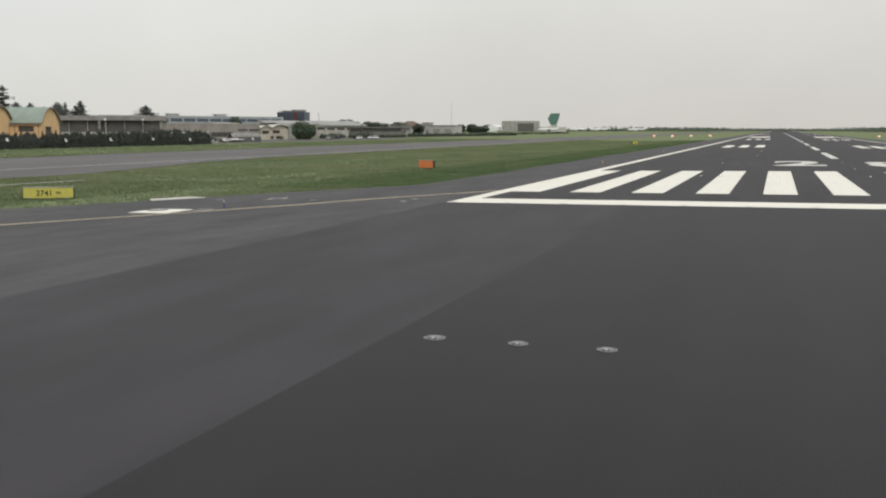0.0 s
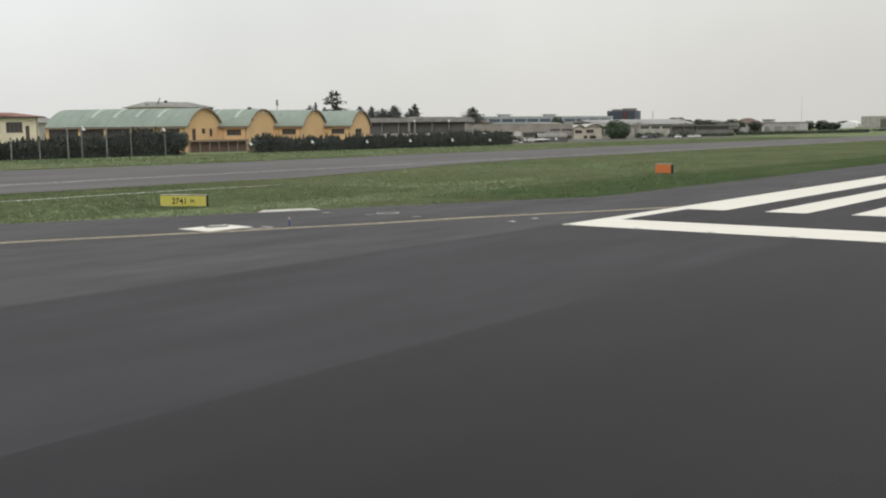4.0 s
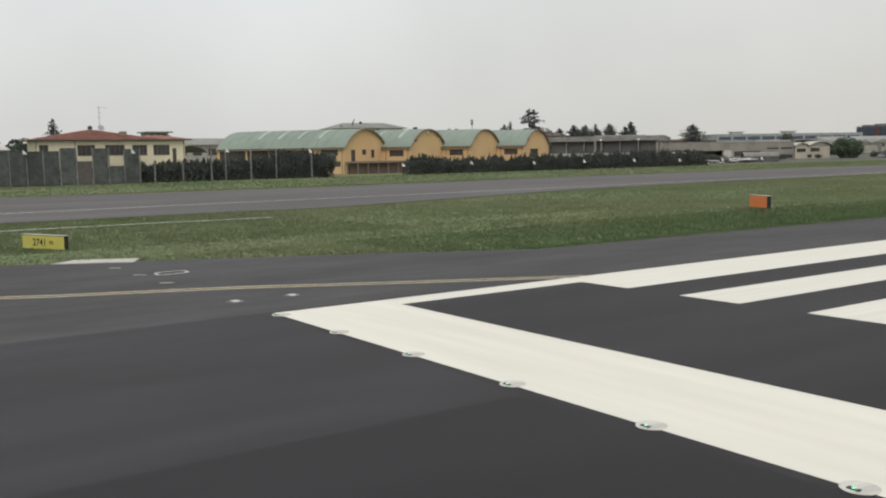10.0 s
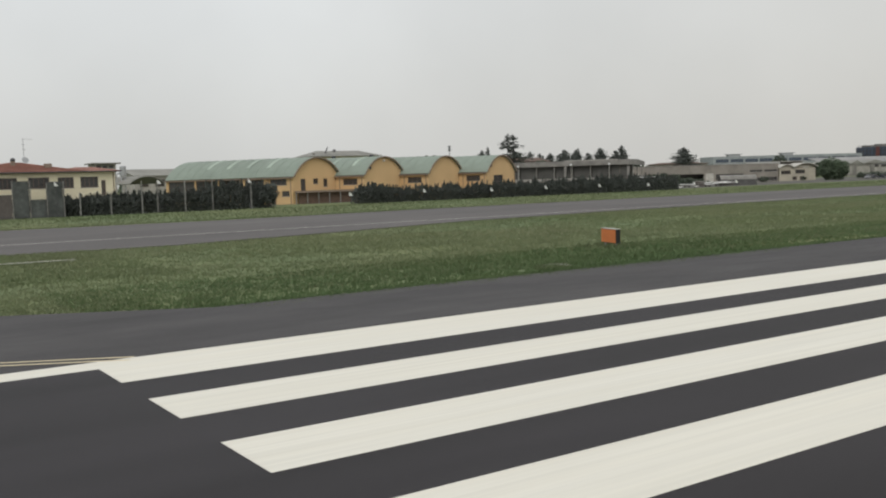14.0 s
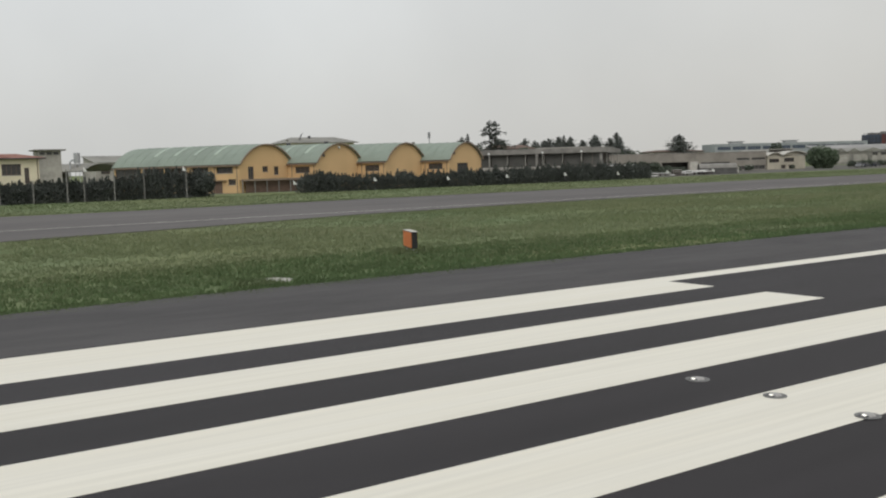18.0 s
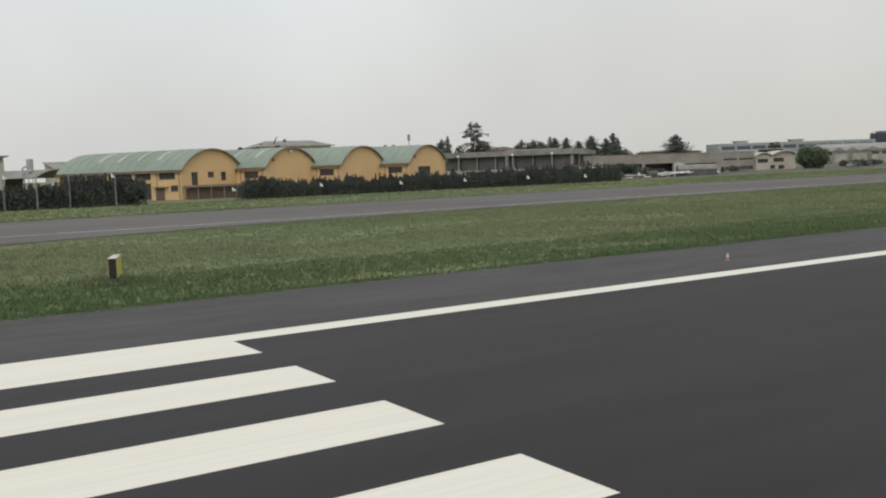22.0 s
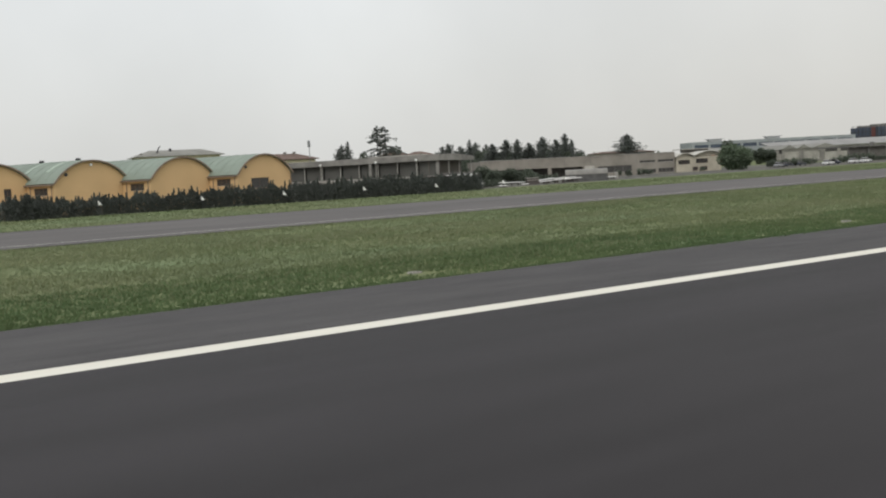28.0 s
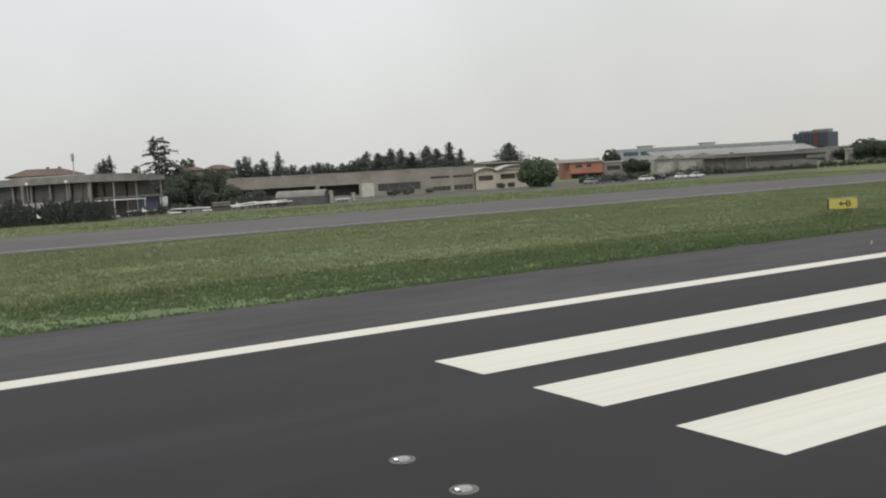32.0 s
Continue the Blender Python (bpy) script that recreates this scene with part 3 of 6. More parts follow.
part("rim", lathe([(0.46, 0.0), (0.64, 0.0), (0.64, 0.035), (0.60, 0.055), (0.52, 0.055), (0.49, 0.03)], 28), CONCRETE, rim, "worn white rim")
part("lid", lathe([(0.485, 0.0), (0.485, 0.02), (0.40, 0.028)], 24), CONCRETE_DARK, rim, "grey sunken lid")
for x, y in ((80.9, 33.0), (108.3, 33.4)):
    frame_bm = boxes((-0.55, -0.42, 0, 0.55, -0.34, 0.09), (-0.55, 0.34, 0, 0.55, 0.42, 0.09), (-0.55, -0.34, 0, -0.47, 0.34, 0.09), (0.47, -0.34, 0, 0.55, 0.34, 0.09))
    cover = thing("inspection_chamber", pose(x, y, gz(y) - 0.07, 0, 0, 8) @ Matrix.Diagonal((0.42, 0.42, 0.8, 1)), "concrete inspection chamber with a grey lid, sunk in the grass", "pit cover", "inspection chambers")
    part("kerb", frame_bm, CONCRETE, cover)
    part("lid", boxes((-0.47, -0.34, 0.0, 0.47, 0.34, 0.05)), CONCRETE_DARK, cover, "grey sunken lid")
path_pts = [(-60, 61.8), (-30, 61.8), (-19, 61.6), (-12, 61.1), (-5, 61.1), (0, 60.8), (3, 60.4), (7.5, 60.0)]
ribbon("drain_channel", path_pts, 0.30, PAINT_WORN, "narrow pale concrete drain channel in the grass", 0.02, "drain")

for y in (36.6, 45.3, 54.0, 62.6, -36.1, -45.0, -54.0, -63.0):
    p = thing("approach_slope_light", pose(400, y, gz(y) - 0.06), "white approach light box on legs, showing red", "approach light", "approach slope lights")
    part("cabinet", boxes((0, -0.6, 0.9, 0.9, 0.6, 1.45), bevel=0.04), WHITE_METAL, p)
    part("lens", boxes((-0.02, -0.28, 1.06, 0.0, 0.28, 1.30)), LAMP_RED, p, "glowing red lens")
    for lx, ly in ((0.1, -0.5), (0.8, -0.5), (0.1, 0.5), (0.8, 0.5)):
        part("leg", tube([(lx, ly, 0), (lx, ly, 0.92)], 0.03), GREY_METAL, p)

# ---- buildings ----
G = -0.87


def pierced(x0, x1, z0, z1, thick, holes):
    """A wall along x, from y = 0 back to thick, with holes (x0, x1, z0, z1) right through."""
    xs = sorted({x0, x1, *[h[0] for h in holes], *[h[1] for h in holes]})
    zs = sorted({z0, z1, *[h[2] for h in holes], *[h[3] for h in holes]})
    nx, nz = len(xs) - 1, len(zs) - 1
    full = [[not any(h[0] < (xs[i] + xs[i + 1]) / 2 < h[1] and h[2] < (zs[k] + zs[k + 1]) / 2 < h[3] for h in holes) for k in range(nz)] for i in range(nx)]
    bm, made = bmesh.new(), {}

    def vert(i, k, s):
        if (i, k, s) not in made:
            made[i, k, s] = bm.verts.new((xs[i], s * thick, zs[k]))
        return made[i, k, s]

    for i in range(nx):
        for k in range(nz):
            if not full[i][k]:
                continue
            for s in (0, 1):
                bm.faces.new((vert(i, k, s), vert(i + 1, k, s), vert(i + 1, k + 1, s), vert(i, k + 1, s)))
            for di, dk, a, b in ((-1, 0, (i, k), (i, k + 1)), (1, 0, (i + 1, k), (i + 1, k + 1)), (0, -1, (i, k), (i + 1, k)), (0, 1, (i, k + 1), (i + 1, k + 1))):
                if not (0 <= i + di < nx and 0 <= k + dk < nz and full[i + di][k + dk]):
                    bm.faces.new((vert(*a, 0), vert(*b, 0), vert(*b, 1), vert(*a, 1)))
    return bm


def place(bm, m):
    bmesh.ops.transform(bm, matrix=m, verts=bm.verts[:])
    return bm


def window(parent, m, x0, x1, z0, z1, frame_mat=WOOD_DARK, pane_mat=DARK_GLASS, depth=0.12, bars=1, name="window"):
    """A window in a hole: a frame with mullions, and panes behind them."""
    f = 0.07
    items = [(x0, depth, z0, x1, depth + 0.08, z0 + f), (x0, depth, z1 - f, x1, depth + 0.08, z1), (x0, depth, z0 + f, x0 + f, depth + 0.08, z1 - f), (x1 - f, depth, z0 + f, x1, depth + 0.08, z1 - f)]
    for k in range(bars):
        xm = x0 + (x1 - x0) * (k + 1) / (bars + 1)
        items.append((xm - 0.03, depth + 0.005, z0 + f, xm + 0.03, depth + 0.075, z1 - f))
    w = part(name, place(boxes(*items), m), frame_mat, parent)
    part("pane", place(boxes((x0 + f, depth + 0.03, z0 + f, x1 - f, depth + 0.05, z1 - f)), m), pane_mat, w, "dark glass pane")
    part("sill", place(boxes((x0 - 0.08, -0.06, z0 - 0.08, x1 + 0.08, depth, z0)), m), CONCRETE, w)
    return w


def wall_matrix(a, b):
    """Frame of a wall whose outer face runs from a to b, seen with a on the left."""
    return pose(a[0], a[1], 0, 0, 0, math.degrees(math.atan2(b[1] - a[1], b[0] - a[0])))


def arc(a, b, z_spring, z_top, n=20, grow=0.0):
    """Points of a segmental arch between plan points a and b."""
    w = math.hypot(b[0] - a[0], b[1] - a[1]) / 2
    rise = z_top - z_spring
    r = (w * w + rise * rise) / (2 * rise)
    zc = z_top - r
    half = math.asin(min(1, w / r))
    pts = []
    for k in range(n + 1):
        an = -half + 2 * half * k / n
        s = 0.5 + (r + grow) * math.sin(an) / (2 * w)
        pts.append((a[0] + (b[0] - a[0]) * s, a[1] + (b[1] - a[1]) * s, zc + (r + grow) * math.cos(an)))
    return pts


def vault(a, b, run, z_spring, z_top, inner, outer, start=0.0, stop=1.0, k0=0, k1=20, n=20):
    """A curved shell over the arch a-b, between two offsets, along the plan vector run."""
    lo, hi = arc(a, b, z_spring, z_top, n, inner), arc(a, b, z_spring, z_top, n, outer)
    outline = lo[k0:k1 + 1] + hi[k0:k1 + 1][::-1]
    bm = bmesh.new()
    va = [bm.verts.new((x + run[0] * start, y + run[1] * start, z)) for x, y, z in outline]
    vb = [bm.verts.new((x + run[0] * stop, y + run[1] * stop, z)) for x, y, z in outline]
    m = len(outline)
    for k in range(m):
        bm.faces.new((va[k], va[(k + 1) % m], vb[(k + 1) % m], vb[k]))
    h = k1 - k0
    for vs in (va, vb):
        for k in range(h):
            bm.faces.new((vs[k], vs[k + 1], vs[m - 2 - k], vs[m - 1 - k]))
    return bm


SKYLIGHT = material("translucent_roof_sheet", (0.40, 0.47, 0.40), 0.6, vary=0.08, stain=0.2)


def hangar(n, lx, ly, front_holes, side_holes, skylights, label):
    """A barrel-roofed hangar; its front runs from (lx, ly) and its long axis goes back to one side."""
    t = thing("barrel_hangar", pose(lx, ly, G), label, "hangar", "row of barrel hangars")
    stretch = 1.07 if n == 0 else 1.0
    a, b, run = (0.0, 0.0), (13.8, 7.0), (-15.5 * stretch, 25.0 * stretch)
    spring, top = 5.35, 9.12
    length = math.hypot(*run)
    wid = math.hypot(*b)
    mf = wall_matrix(a, b)
    part("front_wall", place(pierced(0, wid, 0, spring, 0.35, front_holes), mf), YELLOW, t, "ochre yellow front wall")
    up = arc((0, 0), (wid, 0), spring, top)
    part("gable_arch", place(prism([(x, 0, z) for x, y, z in up], (0, 1, 0), 0.35), mf), YELLOW, t, "ochre yellow arched gable")
    for h in front_holes:
        window(t, mf, *h, bars=1 if h[1] - h[0] > 1.2 else 0)
    back = (a[0] + run[0], a[1] + run[1])
    ms = wall_matrix(back, a)
    part("side_wall", place(pierced(0, length, 0, spring, 0.35, side_holes), ms), YELLOW, t, "ochre yellow side wall")
    for h in side_holes:
        window(t, ms, *h, bars=2)
    br = (b[0] + run[0], b[1] + run[1])
    part("side_wall", place(boxes((0.36, 0.0, 0, length, 0.35, spring - 0.02)), wall_matrix(b, br)), YELLOW, t)
    part("rear_wall", place(prism([(wid, 0, 0)] + [(wid - x, 0, z) for x, y, z in up] + [(0, 0, 0)], (0, 1, 0), -0.3), wall_matrix(br, back)), YELLOW, t)
    roof = part("roof", vault(a, b, run, spring, top, 0.03, 0.26, -0.014, 1.01), ROOF_GREEN, t, "pale green metal barrel roof")
    for k in range(1, 14):
        s = k / 14
        part("roof_seam", vault(a, b, run, spring, top, 0.262, 0.31, s - 0.002, s + 0.002), ROOF_GREEN, roof)
    for s in skylights:
        part("skylight", vault(a, b, run, spring, top, 0.265, 0.34, s - 0.012, s + 0.012, 3, 9), SKYLIGHT, roof, "pale translucent roof light")
    part("fascia", vault(a, b, run, spring, top, 0.02, 0.27, -0.019, -0.0145), FASCIA, t, "brown arched fascia board")
    part("eave", place(boxes((-0.2, -0.55, spring - 0.22, length + 0.2, 0.0, spring + 0.02)), ms), FASCIA, t, "brown eave and gutter")
    for s in (length - 0.4, length - 5.7, length - 11.2):
        part("downpipe", place(tube([(s, -0.1, 0), (s, -0.1, spring - 0.2)], 0.07), ms), FASCIA, t)
    part("downpipe", place(tube([(wid - 0.25, -0.1, 0), (wid - 0.25, -0.1, spring)], 0.07), mf), FASCIA, t)
    return t, mf, wid, roof


L0 = (70.9, 168.8)
STEP = (16.3, 0.75)
run_len = math.hypot(15.5, 25.0)
LEN0 = run_len * 1.07
# Wide rear windows darken the wall in place of shaded bays under the eave.
h1 = hangar(0, *L0, [(2.6, 4.2, 2.45, 5.0), (6.7, 8.3, 3.95, 5.0), (10.1, 11.5, 3.3, 4.95)],
                              [(LEN0 - 5.3 - 5.85 * k, LEN0 - 1.4 - 5.85 * k, 3.85, 5.05) for k in range(2)] + [(LEN0 - 6.3 - 5.85 * k, LEN0 - 0.85 - 5.85 * k, 2.6, 5.12) for k in (2, 3)] + [(0.4, LEN0 - 0.85 - 5.85 * 4, 2.6, 5.12)] + [(LEN0 - 11.1, LEN0 - 7.3, 0.2, 3.2)] + [(LEN0 - 2.6, LEN0 - 0.8, 1.6, 2.7)],
                              [0.22, 0.38, 0.54, 0.70], "ochre yellow hangar with a green barrel roof and a veranda")[0]
ver_front = wall_matrix((0.1, -0.9), (STEP[0] - 0.35, STEP[1] - 0.75))
part("veranda_roof", prism([(0.1, -0.9, 2.35), (STEP[0] - 0.35, STEP[1] - 0.75, 2.35), (STEP[0] - 0.35, 6.6, 2.35), (13.9, 6.6, 2.35), (0.4, 0.0, 2.35)], (0, 0, 1), 0.2), FASCIA, h1, "brown veranda roof")
part("veranda_fascia", place(boxes((-0.05, -0.05, 2.22, STEP[0] - 0.45, 0.0, 2.62)), ver_front), FASCIA, h1, "brown veranda fascia board")
for k in range(7):
    part("veranda_post", place(boxes((0.2 + k * 2.5, 0.06, 0, 0.36 + k * 2.5, 0.22, 2.35)), ver_front), CONCRETE_DARK, h1)
part("veranda_screen", place(boxes((1.2, 0.85, 0, STEP[0] - 0.5, 0.95, 2.34)), ver_front), WOOD_DARK, h1, "dark timber front under the veranda")
part("link_roof", prism([(13.95, 6.7, 2.56), (STEP[0] - 0.5, 6.7, 2.56), (STEP[0] - 3.0, 11.0, 2.56), (11.6, 11.0, 2.56)], (0, 0, 1), 0.5), CONCRETE_PALE, h1, "pale edge of the flat link roof")
part("side_door", place(boxes((LEN0 - 6.2, -0.06, 0.0, LEN0 - 4.0, -0.002, 2.3), bevel=0.01), wall_matrix((-15.5 * 1.07, 25.0 * 1.07), (0, 0))), WOOD_DARK, h1, "brown timber side door")
part("door_hood", place(boxes((LEN0 - 6.5, -0.7, 2.4, LEN0 - 3.0, 0.0, 2.52)), wall_matrix((-15.5 * 1.07, 25.0 * 1.07), (0, 0))), FASCIA, h1, "brown hood over the side door")
for k in range(1, 4):
    x, y = L0[0] + STEP[0] * k, L0[1] + STEP[1] * k
    holes = [(3.9, 8.9, 2.7, 4.7)] if k == 3 else []
    hk, mfk, widk, roofk = hangar(k, x, y, holes, [(run_len - 4.9 - 5.2 * k, run_len - 1.5 - 5.2 * k, 3.5, 4.75) for k in range(3)], [0.12, 0.3] if k == 1 else [],
                                  "ochre yellow hangar with a green barrel roof behind a hedge")
    if k in (1, 3):
        part("gable_vent", place(lathe([(0.32, 0), (0.32, 0.12), (0.2, 0.16)], 14), mfk @ pose(2.6, 0, 6.9, 90)), DARK_METAL, hk, "round dark vent")
    if k == 1:
        part("gable_lamp", place(boxes((-0.2, -0.35, -0.25, 0.2, 0, 0.25), bevel=0.05), mfk @ pose(widk / 2, 0, 8.5)), WHITE_METAL, hk, "white wall lamp")
        for s in (0.1, 0.42):
            part("roof_vent", boxes((6.5 - 15.5 * s, 3.1 + 25 * s, 9.32, 7.3 - 15.5 * s, 3.9 + 25 * s, 9.82), bevel=0.1), DARK_METAL, roofk)


ROOF_BROWN = material("brown_roof_tiles", (0.17, 0.12, 0.10), 0.9, vary=0.15, grain=1.5, stain=0.25, stain_scale=0.3)


def hip_roof(x0, x1, y0, y1, z, top, over, mat, parent, ridge=None):
    """A hipped roof with an eave slab."""
    bm = bmesh.new()
    X0, X1, Y0, Y1 = x0 - over, x1 + over, y0 - over, y1 + over
    inset = (Y1 - Y0) / 2 if ridge is None else ridge
    ym = (Y0 + Y1) / 2
    low = [bm.verts.new(p) for p in ((X0, Y0, z - 0.18), (X1, Y0, z - 0.18), (X1, Y1, z - 0.18), (X0, Y1, z - 0.18))]
    eav = [bm.verts.new(p) for p in ((X0, Y0, z), (X1, Y0, z), (X1, Y1, z), (X0, Y1, z))]
    r0, r1 = bm.verts.new((X0 + inset, ym, top)), bm.verts.new((X1 - inset, ym, top))
    bm.faces.new(low[::-1])
    for k in range(4):
        bm.faces.new((low[k], low[(k + 1) % 4], eav[(k + 1) % 4], eav[k]))
    bm.faces.new((eav[0], eav[1], r1, r0))
    bm.faces.new((eav[1], eav[2], r1))
    bm.faces.new((eav[2], eav[3], r0, r1))
    bm.faces.new((eav[3], eav[0], r0))
    return part("roof", bm, mat, parent)


# cream house with a red hipped roof, behind the fence
house = thing("red_roofed_house", pose(10.4, 157.0, G, 0, 0, -1.0) @ Matrix.Diagonal((1.135, 0.74, 1.0, 1)), "cream house with a red hipped roof behind a fence", "house")
I4 = Matrix()
hh = [(0.5, 1.7, 4.6, 6.3), (5.5, 7.9, 4.55, 6.25), (9.3, 12.0, 4.55, 6.25), (13.1, 15.2, 4.5, 6.2), (16.1, 18.5, 4.5, 6.2), (18.9, 19.5, 3.2, 5.6), (5.5, 7.9, 1.0, 2.6), (9.3, 12.0, 1.0, 2.6), (13.1, 15.2, 1.0, 2.6)]
part("front_wall", pierced(0, 20.8, 0, 7.0, 0.35, hh), CREAM, house, "cream rendered wall")
part("side_wall", boxes((0, 0.352, 0, 0.35, 9.6, 7.0)), CREAM, house)
part("side_wall", boxes((20.45, 0.352, 0, 20.8, 9.6, 7.0)), CREAM, house)
part("rear_wall", boxes((0.352, 9.25, 0, 20.448, 9.6, 7.0)), CREAM, house)
# A dark sheet behind the windows gives the room its shade.
part("room_shade", boxes((0.36, 3.0, 0.05, 20.4, 3.1, 6.9)), SHADOWED, house, "sheet darkened for the shade of the interior")
for h in hh:
    window(house, I4, *h, bars=1 if h[1] - h[0] < 1.5 else 3)
red = hip_roof(0, 16.1, 0, 9.6, 7.15, 8.75, 0.9, ROOF_RED, house, ridge=8.2)
hip_roof(13.5, 20.8, 0.01, 9.0, 7.14, 7.85, 0.9, ROOF_RED, house, ridge=3.4)
for k in range(16):
    part("tile_course", boxes((-0.8 + 0.52 * k, -0.9 + 0.33 * k, 7.19 + 0.0905 * k, 16.9 - 0.52 * k, -0.86 + 0.33 * k, 7.23 + 0.0905 * k)), ROOF_RED, red)
part("gutter", tube([(-0.9, -0.98, 7.05), (21.7, -0.98, 7.05)], 0.09), DARK_METAL, house)
for x in (0.1, 5.2, 20.6):
    part("downpipe", tube([(x, -0.1, 0), (x, -0.1, 6.9)], 0.06), FASCIA, house)
part("chimney", boxes((11.6, 1.2, 7.5, 12.6, 2.0, 8.45), bevel=0.05), FASCIA, house)
part("chimney", boxes((7.5, 3.0, 8.0, 8.1, 3.6, 8.95), bevel=0.05), FASCIA, house)
part("chimney_cowl", place(lathe([(0.1, 0), (0.35, 0.1), (0.3, 0.35), (0.1, 0.5)], 10), pose(7.8, 3.3, 8.95, 25)), DARK_METAL, house)
part("dish", place(lathe([(0.05, 0), (0.38, 0.12), (0.5, 0.3)], 16), pose(9.4, 4.5, 9.0, 70, 0, 20)), GREY_METAL, house, "grey satellite dish")
aerial = part("aerial", tube([(9.4, 4.8, 8.4), (9.4, 4.8, 12.6)], 0.04), GREY_METAL, house)
for z, w in ((12.4, 1.4), (11.6, 0.5), (10.8, 0.5)):
    part("aerial_arm", tube([(9.2, 4.8, z), (9.2 + w, 4.8, z)], 0.03), GREY_METAL, aerial)
for x, y, w, d, h in ((7.0, 175.5, 2.6, 3.0, 6.6), (-2.0, 230.0, 9.0, 8.0, 10.0)):
    hut = thing("pale_hut", pose(x, y, G, 0, 0, 10), "small pale hut with a sloping white roof", "hut", "pale huts")
    part("walls", boxes((0, 0, 0, w, d, h - 0.9)), BEIGE, hut)
    part("roof", prism([(-0.2, -0.3, h - 0.9), (w + 0.2, -0.3, h - 0.9), (w + 0.2, d + 0.2, h), (-0.2, d + 0.2, h)], (0, 0, 1), 0.1), CONCRETE_PALE, hut)
tower = thing("stair_tower", pose(39.4, 200.9, G, 0, 0, 2), "grey flat-roofed stair tower behind the house", "tower")
part("tower_body", pierced(1.7, 6.0, 0, 9.3, 5.0, []), CONCRETE, tower)
part("roof_slab", boxes((1.0, -0.7, 9.3, 6.9, 5.7, 9.58), bevel=0.05), CONCRETE_DARK, tower)
for k in range(3):
    part("vent_slot", boxes((2.0 + 1.3 * k, -0.03, 8.5, 2.9 + 1.3 * k, 0.0, 9.0)), DARK_METAL, tower)
shed = thing("low_shed", pose(62.9, 252.4, G, 0, 0, 12.8), "low grey shed with a sloping roof behind the hangar", "shed")
part("shed_wall", pierced(0, 26, 0, 7.2, 0.3, [(1.5, 4, 4.3, 6.2), (6, 9, 4.3, 6.2), (11, 14, 4.3, 6.2)]), CONCRETE, shed)
part("shed_roof", prism([(-0.5, -0.6, 7.15), (26.4, -0.6, 7.15), (26.4, 7.2, 9.0), (-0.5, 7.2, 9.0)], (0, 0, 1), 0.2), ROOF_GREY, shed, "grey sheet roof")
part("gable", prism([(0, 0.302, 0), (0, 7.0, 0), (0, 7.0, 8.9), (0, 0.302, 7.3)], (1, 0, 0), 0.3), CONCRETE, shed, "grey gable wall")
for h in [(1.5, 4, 4.3, 6.2), (6, 9, 4.3, 6.2), (11, 14, 4.3, 6.2)]:
    window(shed, I4, *h)
arch_shed = thing("arched_shelter", pose(54.4, 225.4, G, 0, 0, 22), "shelter with a curved grey roof and an open front", "shelter")
part("curved_roof", vault((0, 0), (10.6, 0.0), (-6.5, 12), 5.0, 6.75, 0, 0.18), ROOF_GREY, arch_shed)
part("back_wall", boxes((-6.0, 11.6, 0, 3.6, 11.8, 5.2)), SHADOWED, arch_shed, "dark back wall")
for x, y in ((0.1, 0.1), (10.4, 0.1), (-6.2, 11.7), (3.9, 11.7)):
    part("post", tube([(x, y, 0), (x, y, 5.1)], 0.1), CONCRETE, arch_shed)
tank = thing("flue_tank", pose(53.7, 228.0, G), "tall grey steel flue with a bent pipe", "tank")
part("tank_body", lathe([(0.70, 7.0), (0.74, 7.1), (0.74, 9.3), (0.55, 9.45)], 18), GREY_METAL, tank)
part("pipe", tube([(-1.6, 0, 6.0), (-1.6, 0, 7.3), (-1.2, 0, 7.7), (0.0, 0, 7.7)], 0.22, 10), GREY_METAL, tank, "bent grey pipe")
for k in range(4):
    c, d = math.cos(k * math.pi / 2 + 0.6), math.sin(k * math.pi / 2 + 0.6)
    part("leg", tube([(0.7 * c, 0.7 * d, 0), (0.6 * c, 0.6 * d, 7.1)], 0.07), GREY_METAL, tank)
part("pipe_leg", tube([(-1.6, 0, 0), (-1.6, 0, 6.0)], 0.12, 8), GREY_METAL, tank)

# grey hipped building that looks over the hangars
backb = thing("hipped_building", pose(125.5, 272.5, G, 0, 0, -3), "large building with a low grey hipped roof behind the hangars", "building")
bh = [(1.5 + 3.6 * k, 3.4 + 3.6 * k, 9.2, 11.2) for k in range(6)]
part("front_wall", pierced(0, 23, 0, 12.4, 0.35, bh), CREAM, backb)
part("side_wall", boxes((0, 0.352, 0, 0.35, 14, 12.4)), CREAM, backb)
part("side_wall", boxes((22.65, 0.352, 0, 23, 14, 12.4)), CREAM, backb)
for h in bh:
    window(backb, I4, *h)
hip_roof(0, 23, 0, 14, 12.6, 14.5, 1.2, ROOF_GREY, backb, ridge=5.0)
part("roof_hatch", boxes((9.3, 5, 14.0, 10.0, 5.8, 14.9), bevel=0.05), DARK_METAL, backb)
part("chimney", boxes((0.2, 1.0, 12.6, 0.9, 1.7, 13.6), bevel=0.04), CONCRETE_DARK, backb)
part("aerial", tube([(5.2, 3.0, 13.2), (5.9, 3.0, 15.0), (6.4, 3.0, 15.6)], 0.22, 8, 0.12), DARK_METAL, backb, "dark slanting roof aerial")

